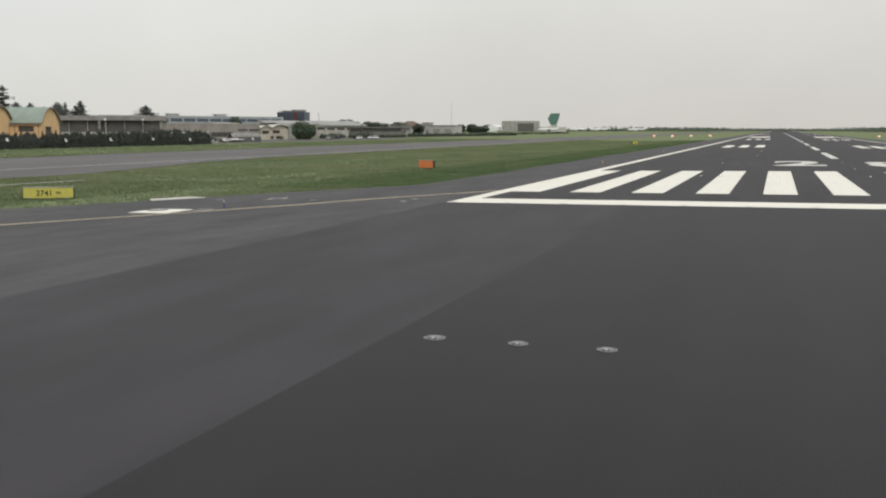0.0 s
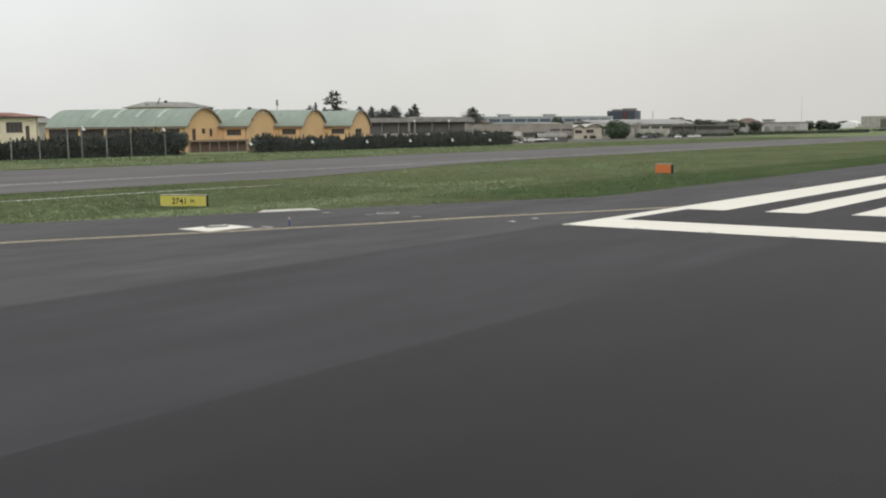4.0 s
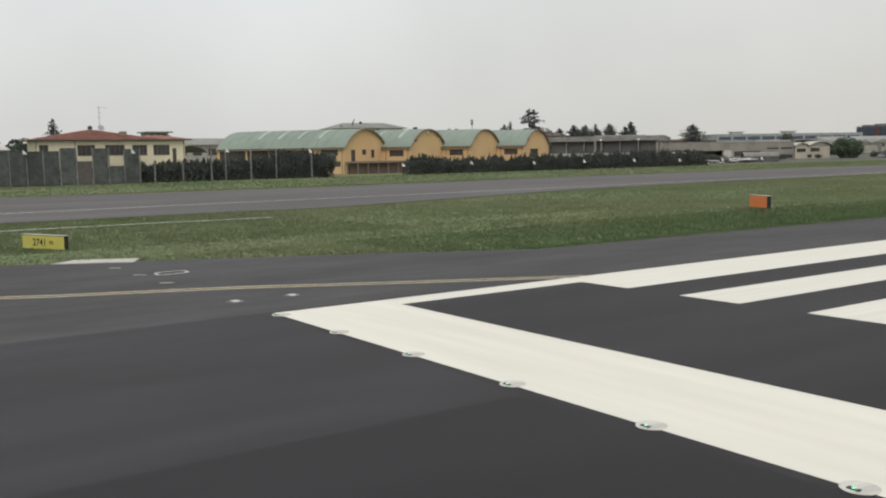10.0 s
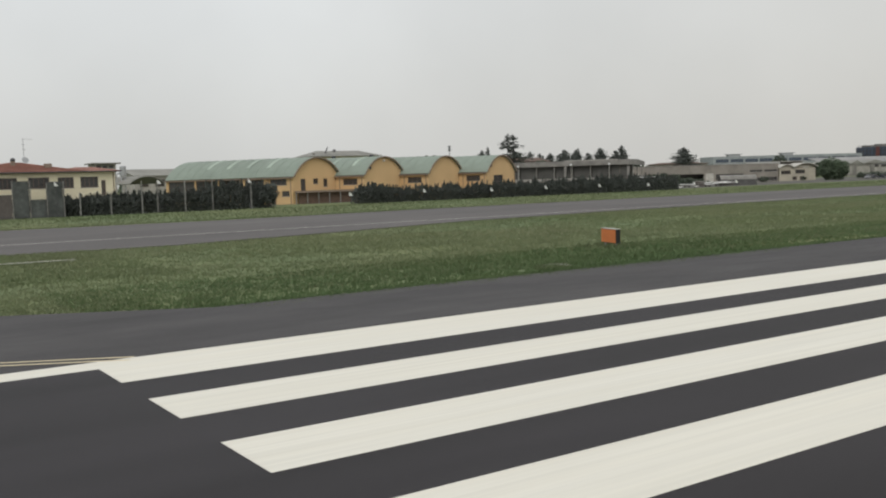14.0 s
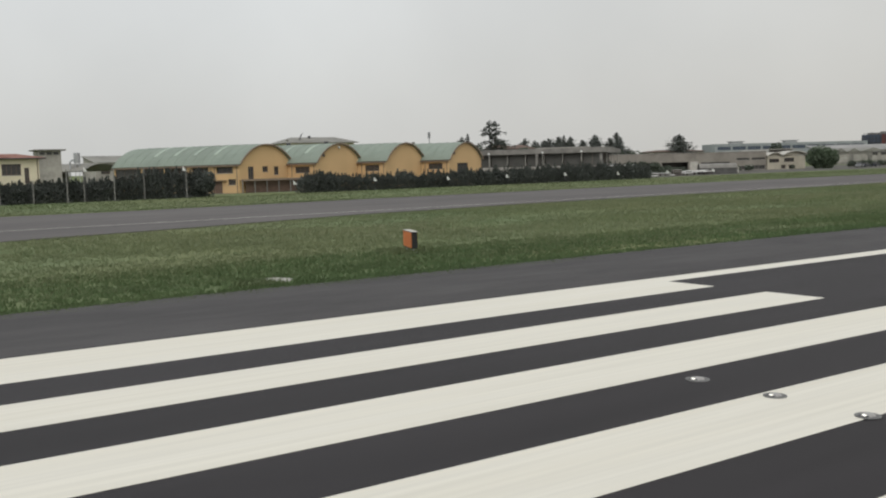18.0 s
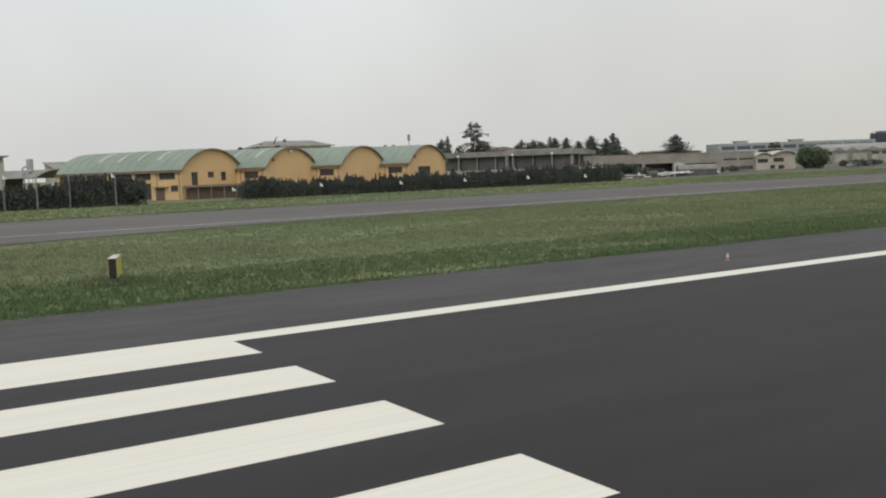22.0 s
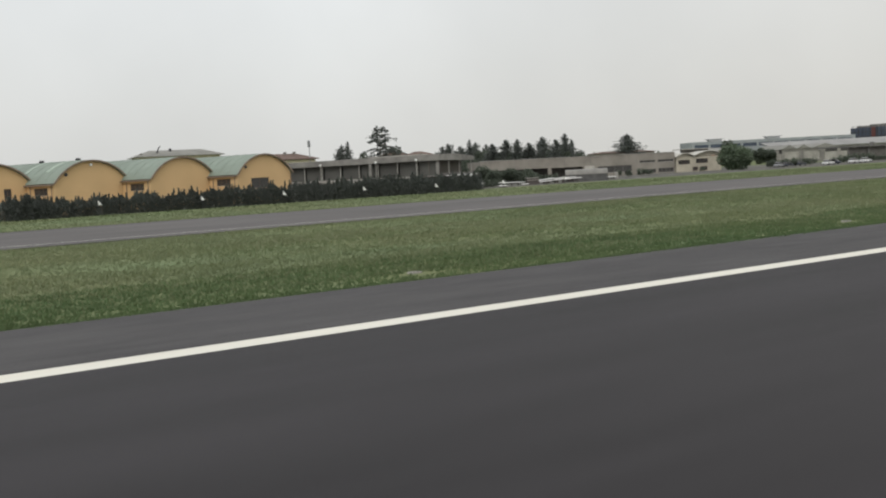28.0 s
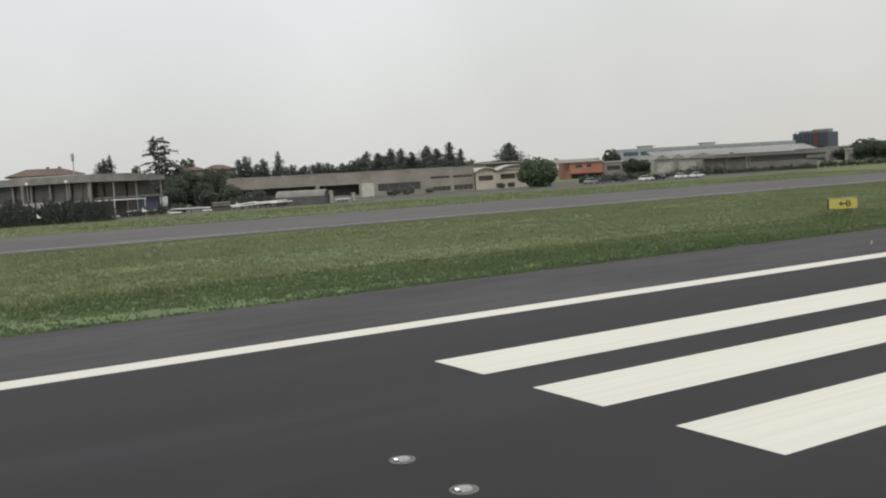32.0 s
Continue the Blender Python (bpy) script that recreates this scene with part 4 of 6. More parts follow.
rear_h = thing("brown_roofed_house", pose(160.5, 271.0, G, 0, 0, -4), "house with a low brown hipped roof behind the frame building", "house")
part("walls", boxes((0, 0, 0, 18.0, 12, 9.8)), CREAM, rear_h)
hip_roof(0, 18.0, 0, 12, 10.1, 12.0, 1.0, ROOF_BROWN, rear_h, ridge=5.5)
for x in (9.5, 12.5):
    part("chimney", boxes((x, 5, 11.4, x + 0.8, 5.8, 12.5), bevel=0.04), CONCRETE_DARK, rear_h)
far_h = thing("brown_roofed_house", pose(346.5, 331.0, G, 0, 0, -12), "house with a low brown hipped roof behind the works", "house")
part("walls", boxes((0, 0, 0, 30.0, 10, 7.9)), BEIGE, far_h)
hip_roof(0, 30.0, 0, 10, 8.1, 8.9, 0.8, ROOF_BROWN, far_h, ridge=6.0)
for x, y in ((203.5, 268.0), (213.0, 270.0)):
    rh = thing("red_roofed_cottage", pose(x, y, G, 0, 0, -8), "pale house with a red tiled roof among trees", "house", "far cottages")
    part("walls", boxes((0, 0, 0, 8.5, 8, 9.4)), BEIGE, rh)
    hip_roof(0, 8.5, 0, 8, 9.6, 11.0, 0.6, ROOF_BROWN, rh, ridge=3.5)

# open concrete-framed building beside the hangars, its corner turned to the runway
PANEL_DARK = material("grey_infill_panel", (0.115, 0.113, 0.104), 0.9, vary=0.12, grain=0.6, stain=0.25, stain_scale=0.3, rand=0.08)
BAY_BROWN = material("brown_grey_bay_wall", (0.165, 0.152, 0.132), 0.9, vary=0.12, grain=0.6, stain=0.2, stain_scale=0.3)
BLUE_DOOR = material("dull_blue_sheet_door", (0.10, 0.115, 0.15), 0.8, vary=0.1, grain=1.0, stain=0.2)
frame_b = thing("concrete_frame_building", pose(163.4, 169.6, G, 0, 0, 33.0), "unfinished grey concrete frame building with open bays", "building")
LONG, WIDE = 48.5, 17.1
part("roof_beam", boxes((-0.7, -0.7, 6.42, 0.35, LONG, 7.72), bevel=0.05), CONCRETE_DARK, frame_b, "heavy grey concrete roof edge")
part("roof_beam", prism([(0.352, -0.7, 6.42), (WIDE + 0.5, -0.7, 6.30), (WIDE + 0.5, -0.7, 7.22), (8.0, -0.7, 7.80), (0.352, -0.7, 7.76)], (0, 1, 0), 1.0), CONCRETE_DARK, frame_b, "grey concrete roof edge dipping at its end")
part("roof_slab", boxes((0.352, 0.31, 6.9, WIDE + 0.4, LONG, 7.15)), CONCRETE_DARK, frame_b)
part("roof_ridge", prism([(-0.55, 3.0, 7.724), (-0.55, 15.9, 7.724), (-0.55, 15.9, 7.96), (-0.55, 3.0, 7.90)], (1, 0, 0), 2.2), CONCRETE, frame_b, "pale roofing strip")
for k in range(11):
    y = 4.85 * k
    w = 0.34 if k == 0 else 0.09
    part("column", boxes((-0.16, y - w, 0, 0.02, y + w, 6.42), bevel=0.02), CONCRETE_DARK if k == 0 else CONCRETE, frame_b)
part("pier", boxes((-0.55, 16.0, 0, 0.0, 16.65, 7.98), bevel=0.03), CONCRETE_DARK, frame_b, "dark pier at the joint of the two halves")
for x in (5.3, 10.7, WIDE - 0.1):
    part("column", boxes((x - 0.10, -0.20, 0, x + 0.10, 0.0, 6.32), bevel=0.02), CONCRETE, frame_b)
for k in range(10):
    part("infill_panel", boxes((0.55, 4.85 * k + 0.2, 3.3, 0.75, 4.85 * k + 4.65, 6.42)), PANEL_DARK, frame_b, "grey infill panel set back between columns")
part("inner_wall", boxes((2.6, 0.8, 0, 2.8, LONG, 6.4)), SHADOWED, frame_b, "dark inner wall")
for x0, x1 in ((0.3, 5.1), (5.5, 10.5), (10.9, WIDE - 0.3)):
    part("bay_wall", boxes((x0, 2.2, 3.6, x1, 2.4, 6.30)), BAY_BROWN, frame_b, "brown wall at the back of an open bay")
part("floor_slab", boxes((0.9, -0.35, 3.35, WIDE + 0.1, 2.18, 3.62), bevel=0.02), CONCRETE_DARK, frame_b)
part("floor_slab", boxes((-0.1, 0.2, 3.0, 0.52, LONG, 3.28), bevel=0.02), CONCRETE_DARK, frame_b)
part("blue_door", boxes((11.2, 0.4, 0.0, WIDE - 0.5, 0.5, 3.3)), BLUE_DOOR, frame_b, "dull blue sheet door under the end bay")
part("ground_wall", boxes((0.4, 0.6, 0.0, 11.0, 0.8, 3.34)), SHADOWED, frame_b, "dark wall under the bays")
part("parapet", boxes((-1.3, 6.0, 0.0, -1.1, 40.0, 3.3)), CONCRETE, frame_b, "pale low wall")
part("end_wall", boxes((WIDE - 0.2, 2.45, 0, WIDE, LONG, 6.9)), CONCRETE_DARK, frame_b)
part("rear_wall", boxes((2.9, LONG - 0.3, 0, WIDE - 0.25, LONG - 0.05, 6.88)), CONCRETE_DARK, frame_b)
part("white_door", boxes((WIDE + 0.5, 0.9, 0.0, WIDE + 2.6, 1.05, 3.1)), WHITE_METAL, frame_b, "white sheet door beside the frame")
lean = thing("lean_to_shelter", pose(163.4, 169.6, G, 0, 0, 33.0), "small open shelter with a thin white roof", "shelter")
part("roof", boxes((-1.0, -6.6, 3.02, 6.4, -2.0, 3.18), bevel=0.02), WHITE_METAL, lean, "thin white flat roof")
for x, y in ((-0.8, -6.4), (6.2, -6.4), (-0.8, -2.2), (6.2, -2.2)):
    part("post", boxes((x - 0.08, y - 0.08, 0, x + 0.08, y + 0.08, 3.02)), CONCRETE_PALE, lean)
part("back_panel", boxes((-0.6, -2.4, 0.0, 6.0, -2.3, 3.0)), SHADOWED, lean)


def street_lamp(along, top):
    x, y, _ = pose(163.4, 169.6, 0, 0, 0, 33.0) @ Vector((-0.72, along, 0))
    t = thing("yard_lamp", pose(x, y, G), "thin grey yard lamp with a round white head", "lamp post", "yard lamps")
    part("pole", tube([(0, 0, 0), (0, 0, top - G - 0.4)], 0.07, 8, 0.05), CONCRETE_PALE, t)
    part("head", lathe([(0.12, top - G - 0.4), (0.30, top - G - 0.28), (0.30, top - G - 0.02), (0.15, top - G + 0.12)], 12), WHITE_METAL, t, "round white lamp head")


for along in (4.75, 14.7, 29.1):
    street_lamp(along, 5.98)

# long beige industrial building
ind = thing("beige_industrial_building", pose(200.8, 210.0, G, 0, 0, math.degrees(math.atan2(-14, 57.2))), "long beige flat-roofed works building with dark openings", "building")
low_holes = [(1.0, 20.0, 0.6, 3.3), (21.0, 30.6, 0.6, 3.2), (35.2, 46.0, 1.1, 2.95), (48.6, 53.6, 3.35, 4.05), (54.4, 59.6, 3.35, 4.05), (49.2, 53.8, 0.3, 1.5), (54.6, 59.6, 0.3, 1.6)]
part("front_wall", pierced(0, 60, 0, 5.95, 0.4, low_holes), BEIGE, ind, "stained beige wall")
part("side_wall", boxes((0, 0.402, 0, 0.4, 20, 5.9)), BEIGE, ind)
part("side_wall", boxes((59.6, 0.402, 0, 60, 20, 5.9)), BEIGE, ind)
part("roof", boxes((0.402, 0.402, 5.2, 59.598, 20, 5.5)), ROOF_GREY, ind)
# The shade behind the openings is put into this sheet's dark colour.
part("inner_wall", boxes((0.5, 4.0, 0.05, 59.5, 4.2, 5.2)), SHADOWED, ind, "sheet darkened for the shade of the interior")
part("white_door", boxes((31.2, -0.05, 0.0, 34.2, 0.0, 3.3), bevel=0.01), CONCRETE_PALE, ind, "tall white door")
for h in low_holes[2:]:
    window(ind, I4, *h, bars=3, frame_mat=CONCRETE_DARK)
for x in (10.0, 25.0, 33.0, 47.5):
    part("panel_joint", boxes((x, -0.03, 3.4, x + 0.12, 0.0, 5.9)), CONCRETE_DARK, ind)
part("coping", boxes((-0.1, -0.12, 5.95, 60.1, 0.5, 6.1)), CONCRETE, ind)
BASE_DARK = material("dark_grey_sheeting", (0.13, 0.128, 0.125), 0.85, vary=0.2, grain=1.0, stain=0.3)
tunnel = thing("polytunnel", pose(197.4, 169.2, G, 0, 0, -38.5), "white arched tunnel shelter with a dark sheet for the shade inside the open end", "shelter")
part("cover", vault((0, -1.8), (0, 1.8), (9.6, 0), 1.6, 2.75, 0, 0.08), CONCRETE_DARK, tunnel, "white curved cover")
for y in (-1.8, 1.72):
    part("base_wall", boxes((0, y, 0, 9.6, y + 0.08, 1.6)), BASE_DARK, tunnel, "dark lower side")
# A dark sheet closes the open end in place of the shade inside.
part("end_shade", prism([(9.3, y, z) for x, y, z in arc((0, -1.7), (0, 1.7), 1.6, 2.66)] + [(9.3, 1.7, 0), (9.3, -1.7, 0)], (1, 0, 0), 0.05), SHADOWED, tunnel, "dark sheet for the shade inside the open end")

# cream house with curved white roofs
cream = thing("curved_roof_house", pose(259.4, 195.5, G, 0, 0, -13.8), "cream house with curved white roofs", "house")
ch = [(0.7, 4.6, 2.3, 3.5), (6.6, 10.6, 2.4, 3.7), (5.4, 7.2, 0.3, 1.4), (8.4, 10.4, 0.3, 1.4)]
part("front_wall", pierced(0, 15.0, 0, 4.35, 0.35, ch), PLASTER, cream)
part("side_wall", boxes((0, 0.352, 0, 0.35, 8, 4.35)), PLASTER, cream)
part("side_wall", boxes((14.65, 0.352, 0, 15.0, 8, 4.35)), PLASTER, cream)
for h in ch:
    window(cream, I4, *h, bars=2)
part("curved_roof", vault((-0.4, -0.8), (5.6, -0.8), (0, 9), 4.3, 5.35, 0, 0.22), CONCRETE_PALE, cream, "curved white roof")
part("curved_roof", vault((5.8, -0.9), (15.4, -0.9), (0, 9), 4.6, 5.75, 0, 0.22), CONCRETE_PALE, cream, "curved white roof")
part("gable_fill", prism([(x, 0.02, z) for x, y, z in arc((0, 0), (5.4, 0), 4.3, 5.25)], (0, 1, 0), 0.3), PLASTER, cream)
part("gable_fill", prism([(x, 0.02, z) for x, y, z in arc((6.0, 0), (15.0, 0), 4.5, 5.65)], (0, 1, 0), 0.3), PLASTER, cream)
part("rear_roof", boxes((4.2, 4.0, 6.5, 14.6, 9.0, 6.72), bevel=0.03), CONCRETE, cream, "thin flat pale roof")
# This wall's dark colour stands for the shade below the thin roof.
part("rear_wall", boxes((4.8, 5.0, 4.0, 14.0, 5.3, 6.5)), SHADOWED, cream, "wall darkened for the shade under the flat roof")

ORANGE_WALL = material("orange_render", (0.40, 0.205, 0.14), 0.9, vary=0.08, grain=0.8, stain=0.2)
AWNING_RED = material("faded_red_awning", (0.33, 0.10, 0.085), 0.8, vary=0.1, grain=1.0, stain=0.2)
oh = thing("orange_house", pose(349.3, 270.6, G, 0, 0, -15) @ Matrix.Diagonal((0.71, 1, 1.04, 1)), "orange rendered house with a grey gabled roof behind a tree", "house")
# The two wide lower openings put in the awning's shade as dark panes.
ohh = [(3.0, 7.0, 3.9, 5.0), (9.2, 12.0, 4.0, 5.1), (0.6, 8.8, 0.2, 1.7), (9.6, 17.6, 0.2, 1.7)]
part("front_wall", pierced(0, 18.4, 0, 5.8, 0.35, ohh), ORANGE_WALL, oh, "orange rendered wall")
part("side_wall", boxes((0, 0.352, 0, 0.35, 11, 5.8)), ORANGE_WALL, oh)
part("side_wall", boxes((18.05, 0.352, 0, 18.4, 11, 5.8)), ORANGE_WALL, oh)
part("roof", prism([(-8.0, -0.7, 5.8), (18.9, -0.7, 5.8), (18.9, 6, 6.9), (-8.0, 6, 6.9)], (0, 0, 1), 0.2), ROOF_GREY, oh, "grey tiled roof")
part("gable", prism([(18.05, 0.36, 5.8), (18.05, 6, 6.85), (18.05, 11, 5.8)], (1, 0, 0), 0.34), ORANGE_WALL, oh, "orange gable")
part("awning", boxes((-1, -2.4, 1.75, 19.5, 0, 2.05), bevel=0.03), AWNING_RED, oh, "red awning strip")
for x in (-0.8, 5.6, 12.4, 19.2):
    part("awning_post", boxes((x, -2.3, 0, x + 0.12, -2.18, 1.75)), DARK_METAL, oh)
for h in ohh:
    window(oh, I4, *h)
annex = thing("grey_annex", pose(363.0, 268.0, G, 0, 0, -12), "grey flat-roofed annex with a white roof edge", "building")
part("walls", boxes((0, 0, 0, 9.0, 9, 5.5)), CONCRETE_DARK, annex)
part("roof_edge", boxes((-0.3, -0.4, 5.5, 9.3, 9.3, 5.85), bevel=0.03), CONCRETE_PALE, annex, "white roof edge")
part("window", boxes((1.5, -0.05, 2.6, 7.0, 0.0, 4.2)), DARK_GLASS, annex)

# gabled sheds and a long dark shed
gab = thing("gabled_sheds", pose(365.0, 243.0, G, 0, 0, math.degrees(math.atan2(-17.2, 31.6))) @ Matrix.Diagonal((1.2, 1.2, 1.17, 1)), "row of grey sheds with low gables", "shed")
part("front_wall", pierced(0, 14.2, 0, 4.6, 0.3, [(0.8, 5.6, 0.8, 3.6), (7.2, 12.6, 0.8, 3.6)]), CONCRETE_DARK, gab)
for x0, x1 in ((-0.2, 4.7), (4.7, 9.5), (9.5, 19.0)):
    part("gable_roof", prism([(x0, -0.4, 4.6), (x1, -0.4, 4.6), ((x0 + x1) / 2, -0.4, 6.0)], (0, 1, 0), 22), ROOF_GREY, gab, "grey gabled roof")
for x in (0.8, 7.2):
    part("door_leaf", boxes((x, 0.1, 0, x + 5.1, 0.2, 3.6)), CONCRETE, gab, "pale sliding door")
SHED_PANEL = material("dark_grey_shed_panel", (0.18, 0.175, 0.165), 0.9, vary=0.1, grain=0.6, stain=0.25)
dark = thing("dark_shed", pose(339.4, 196.2, G, 0, 0, math.degrees(math.atan2(-17.2, 31.6))), "long shed with a dark open front and pale panels", "shed")
part("roof", boxes((0, -1.0, 4.7, 37.0, 22, 5.2), bevel=0.05), SHED_PANEL, dark)
# The bays are closed by a dark sheet that stands for their shade.
part("bay_shade", boxes((0.1, 0.4, 0, 13.4, 0.5, 4.6)), SHADOWED, dark, "dark sheet for the shade in the open bays")
part("panel_wall", boxes((13.5, 0, 0.9, 34.5, 0.3, 3.0), bevel=0.02), SHED_PANEL, dark)
part("plinth", boxes((13.5, 0.05, 0, 34.5, 0.4, 0.9)), SHADOWED, dark)
part("glazing", boxes((13.5, 0.15, 3.0, 34.5, 0.25, 4.7)), DARK_GLASS, dark)
for k in range(3):
    part("column", boxes((0.1 + 6.9 * k, -0.2, 0, 0.5 + 6.9 * k, 0.2, 4.7)), SHED_PANEL, dark)
part("end_block", boxes((31, -0.4, 3.2, 37, 8, 6.1), bevel=0.05), SHED_PANEL, dark)
part("roof_vent", boxes((9.2, 2, 5.2, 10.2, 3, 6.2)), SHED_PANEL, dark)

HALL_ROOF = material("pale_sheet_roof", (0.31, 0.305, 0.295), 0.75, vary=0.06, grain=0.3, stain=0.2, stain_scale=0.1)
big = thing("long_pale_roof_hall", pose(388.9, 266.3, G, 0, 0, math.degrees(math.atan2(-40, 70))), "long industrial hall with a pale sheet roof", "hall")
part("hall_wall", boxes((0, 0, 0, 62, 0.4, 6.0)), CONCRETE, big)
part("hall_roof", prism([(-1, -1, 6.0), (63, -1, 6.0), (63, 14, 8.6), (-1, 14, 8.6)], (0, 0, 1), 0.3), HALL_ROOF, big, "pale sloping sheet roof")
for k in range(9):
    part("clerestory", boxes((2 + 6.7 * k, -0.06, 3.6, 7.2 + 6.7 * k, 0.0, 5.2)), DARK_GLASS, big)
CLADDING = material("pale_grey_cladding", (0.31, 0.335, 0.345), 0.7, vary=0.06, grain=0.3, stain=0.2)
off = thing("white_office_block", pose(543.0, 461.0, G, 0, 0, math.degrees(math.atan2(-61, 120))), "long white office block with a band of windows", "office")
oho = [(2 + 11.5 * k, 12 + 11.5 * k, 9.6, 12.2) for k in range(10)]
part("front_wall", pierced(0, 118, 0, 14.2, 0.5, oho), CLADDING, off, "white cladding")
part("side_wall", boxes((0, 0.502, 0, 0.5, 25, 14.2)), CLADDING, off)
part("roof", boxes((0.502, 0.502, 13.4, 117.5, 25, 13.7)), ROOF_GREY, off)
for h in oho:
    window(off, I4, *h, bars=4, frame_mat=GREY_METAL, pane_mat=BLUE_GLASS)
for x in (14, 56):
    part("roof_plant", boxes((x, 4, 14.2, x + 9, 9, 15.6), (x - 1.5, 3.5, 15.6, x + 10.5, 9.5, 16.0)), GREY_METAL, off)
blue_t = thing("blue_glass_tower", pose(667.0, 424.5, G, 0, 0, -84), "dark blue glass office tower with a red stripe", "office tower")
STRIPE_RED = material("dull_red_cladding", (0.13, 0.05, 0.045), 0.6, vary=0.1, grain=0.5, stain=0.15)
part("core", boxes((0.4, 0.4, 0, 25.6, 13, 18.8)), BLUE_GLASS, blue_t, "dark blue glass wall")
for k in range(10):
    part("fin", boxes((2.8 * k, 0.0, 0, 2.8 * k + 0.35, 0.4, 18.8)), DARK_METAL, blue_t)
for k in range(6):
    part("floor_band", boxes((0.2, 0.1, 3.1 * k, 25.8, 0.4, 3.1 * k + 0.4)), DARK_METAL, blue_t)
part("red_stripe", boxes((15.6, -0.1, 0, 18.6, 0.0, 18.8)), STRIPE_RED, blue_t, "red vertical stripe")
part("roof_plant", boxes((3, 3, 18.8, 11, 10, 20.2), (13, 3, 18.8, 23, 11, 20.9)), CONCRETE_DARK, blue_t)
for k in range(9):
    part("roof_mast", boxes((1.2 + 2.9 * k, 1.0, 18.8, 1.5 + 2.9 * k, 1.3, 19.6 + 0.5 * (k % 3))), DARK_METAL, blue_t)
part("roof_rail", boxes((0.6, 0.9, 19.7, 25.4, 1.0, 19.85)), DARK_METAL, blue_t)

# ---- far airport buildings ----
ct = thing("control_tower", pose(1500, 368.0, G), "slanting green glass control tower far off", "control tower")
TOWER_GLASS = material("green_tower_glass", (0.10, 0.20, 0.17), 0.3, vary=0.1)
part("shaft", prism([(-4, -3.0, 12.5), (-4, 5.5, 12.5), (-4, 10.0, 22.0), (-4, 5.0, 31.0), (-4, -9.0, 31.0), (-4, -6.5, 20.0)], (1, 0, 0), 10), TOWER_GLASS, ct, "green glass shaft")
part("base", boxes((-4, -20, 0, 10, 22, 8)), CONCRETE_PALE, ct)
part("neck", boxes((-3, -5, 8, 8, 5, 12.5)), CONCRETE_PALE, ct)
term = thing("grey_terminal_hall", pose(1500, 432.0, G), "grey airport hall far off", "terminal")
part("hall", boxes((0, -29, 0, 40, 29, 18.5), bevel=0.3), CONCRETE, term)
part("band", boxes((-0.2, -29, 0, 0, 0, 14)), SHADOWED, term)
wh = thing("white_hangar", pose(1500, 486.0, G), "white rounded hangar far off", "hangar")
part("shell", vault((0, 16), (0, -16), (40, 0), 7, 11.5, 0, 0.5), WHITE_METAL, wh)
part("front", boxes((0.5, -16, 0, 1, 16, 8)), WHITE_METAL, wh)


def airliner(x, y, turn):
    t = thing("parked_airliner", pose(x, y, G, 0, 0, turn), "white parked airliner on the far apron", "airliner", "parked airliners")
    prof = [(-18.5, 0.3, 4.9), (-15, 1.2, 4.4), (-10, 1.9, 4.0), (0, 2.0, 3.9), (12, 2.0, 3.9), (15.5, 1.6, 3.8), (18, 0.5, 3.5)]
    bm = bmesh.new()
    rings = [[bm.verts.new((px, r * math.cos(2 * math.pi * k / 12), zc + r * math.sin(2 * math.pi * k / 12))) for k in range(12)] for px, r, zc in prof]
    for a, b in zip(rings, rings[1:]):
        for k in range(12):
            bm.faces.new((a[k], a[(k + 1) % 12], b[(k + 1) % 12], b[k]))
    bm.faces.new(rings[0])
    bm.faces.new(rings[-1][::-1])
    part("fuselage", bm, WHITE_METAL, t, smooth=True)
    part("tail_fin", prism([(-18, -0.15, 5.4), (-12.5, -0.15, 5.6), (-16, -0.15, 11.2), (-19, -0.15, 11.2)], (0, 1, 0), 0.3), WHITE_METAL, t)
    for s in (1, -1):
        part("wing", prism([(4, s * 1.5, 3.2), (-2.5, s * 1.5, 3.2), (-6, s * 16, 4.4), (-4.2, s * 16, 4.4)], (0, 0, 1), 0.35), GREY_METAL, t)
        part("engine", place(lathe([(0.8, -2), (1.05, -1), (1.0, 1.5)], 12), pose(3.0, s * 5.2, 2.2, 0, 90)), WHITE_METAL, t)
        part("tailplane", prism([(-15, s * 0.5, 5.2), (-18, s * 0.5, 5.2), (-19.5, s * 6, 5.6), (-18, s * 6, 5.6)], (0, 0, 1), 0.2), GREY_METAL, t)
    part("nose_gear", boxes((13, -0.2, 0, 13.5, 0.2, 2.2)), DARK_METAL, t)
    for s in (1, -1):
        part("main_gear", boxes((-1.5, s * 2.6 - 0.3, 0, -0.3, s * 2.6 + 0.3, 2.4)), DARK_METAL, t)


for x, y, turn in ((1707, 367, 96), (1707, 327, 88), (1707, 256, 118), (1440, 363, 95)):
    airliner(x, y, turn)
for x, y, h, r in ((176.5, 269.5, 14.9, 0.22), (900, 505, 21.5, 0.55), (1400, 519, 48, 0.3)):
    mast = thing("radio_mast", pose(x, y, G), "thin grey radio mast rising behind the roofs", "mast", "radio masts")
    part("pole", tube([(0, 0, 0), (0, 0, h - G)], r, 8, r * 0.55), GREY_METAL, mast)
    for k in range(3):
        part("antenna", boxes((-0.45 + 0.3 * k, -0.3, h - G - 2.2, -0.3 + 0.3 * k, 0.3, h - G - 0.2), bevel=0.03), GREY_METAL, mast)
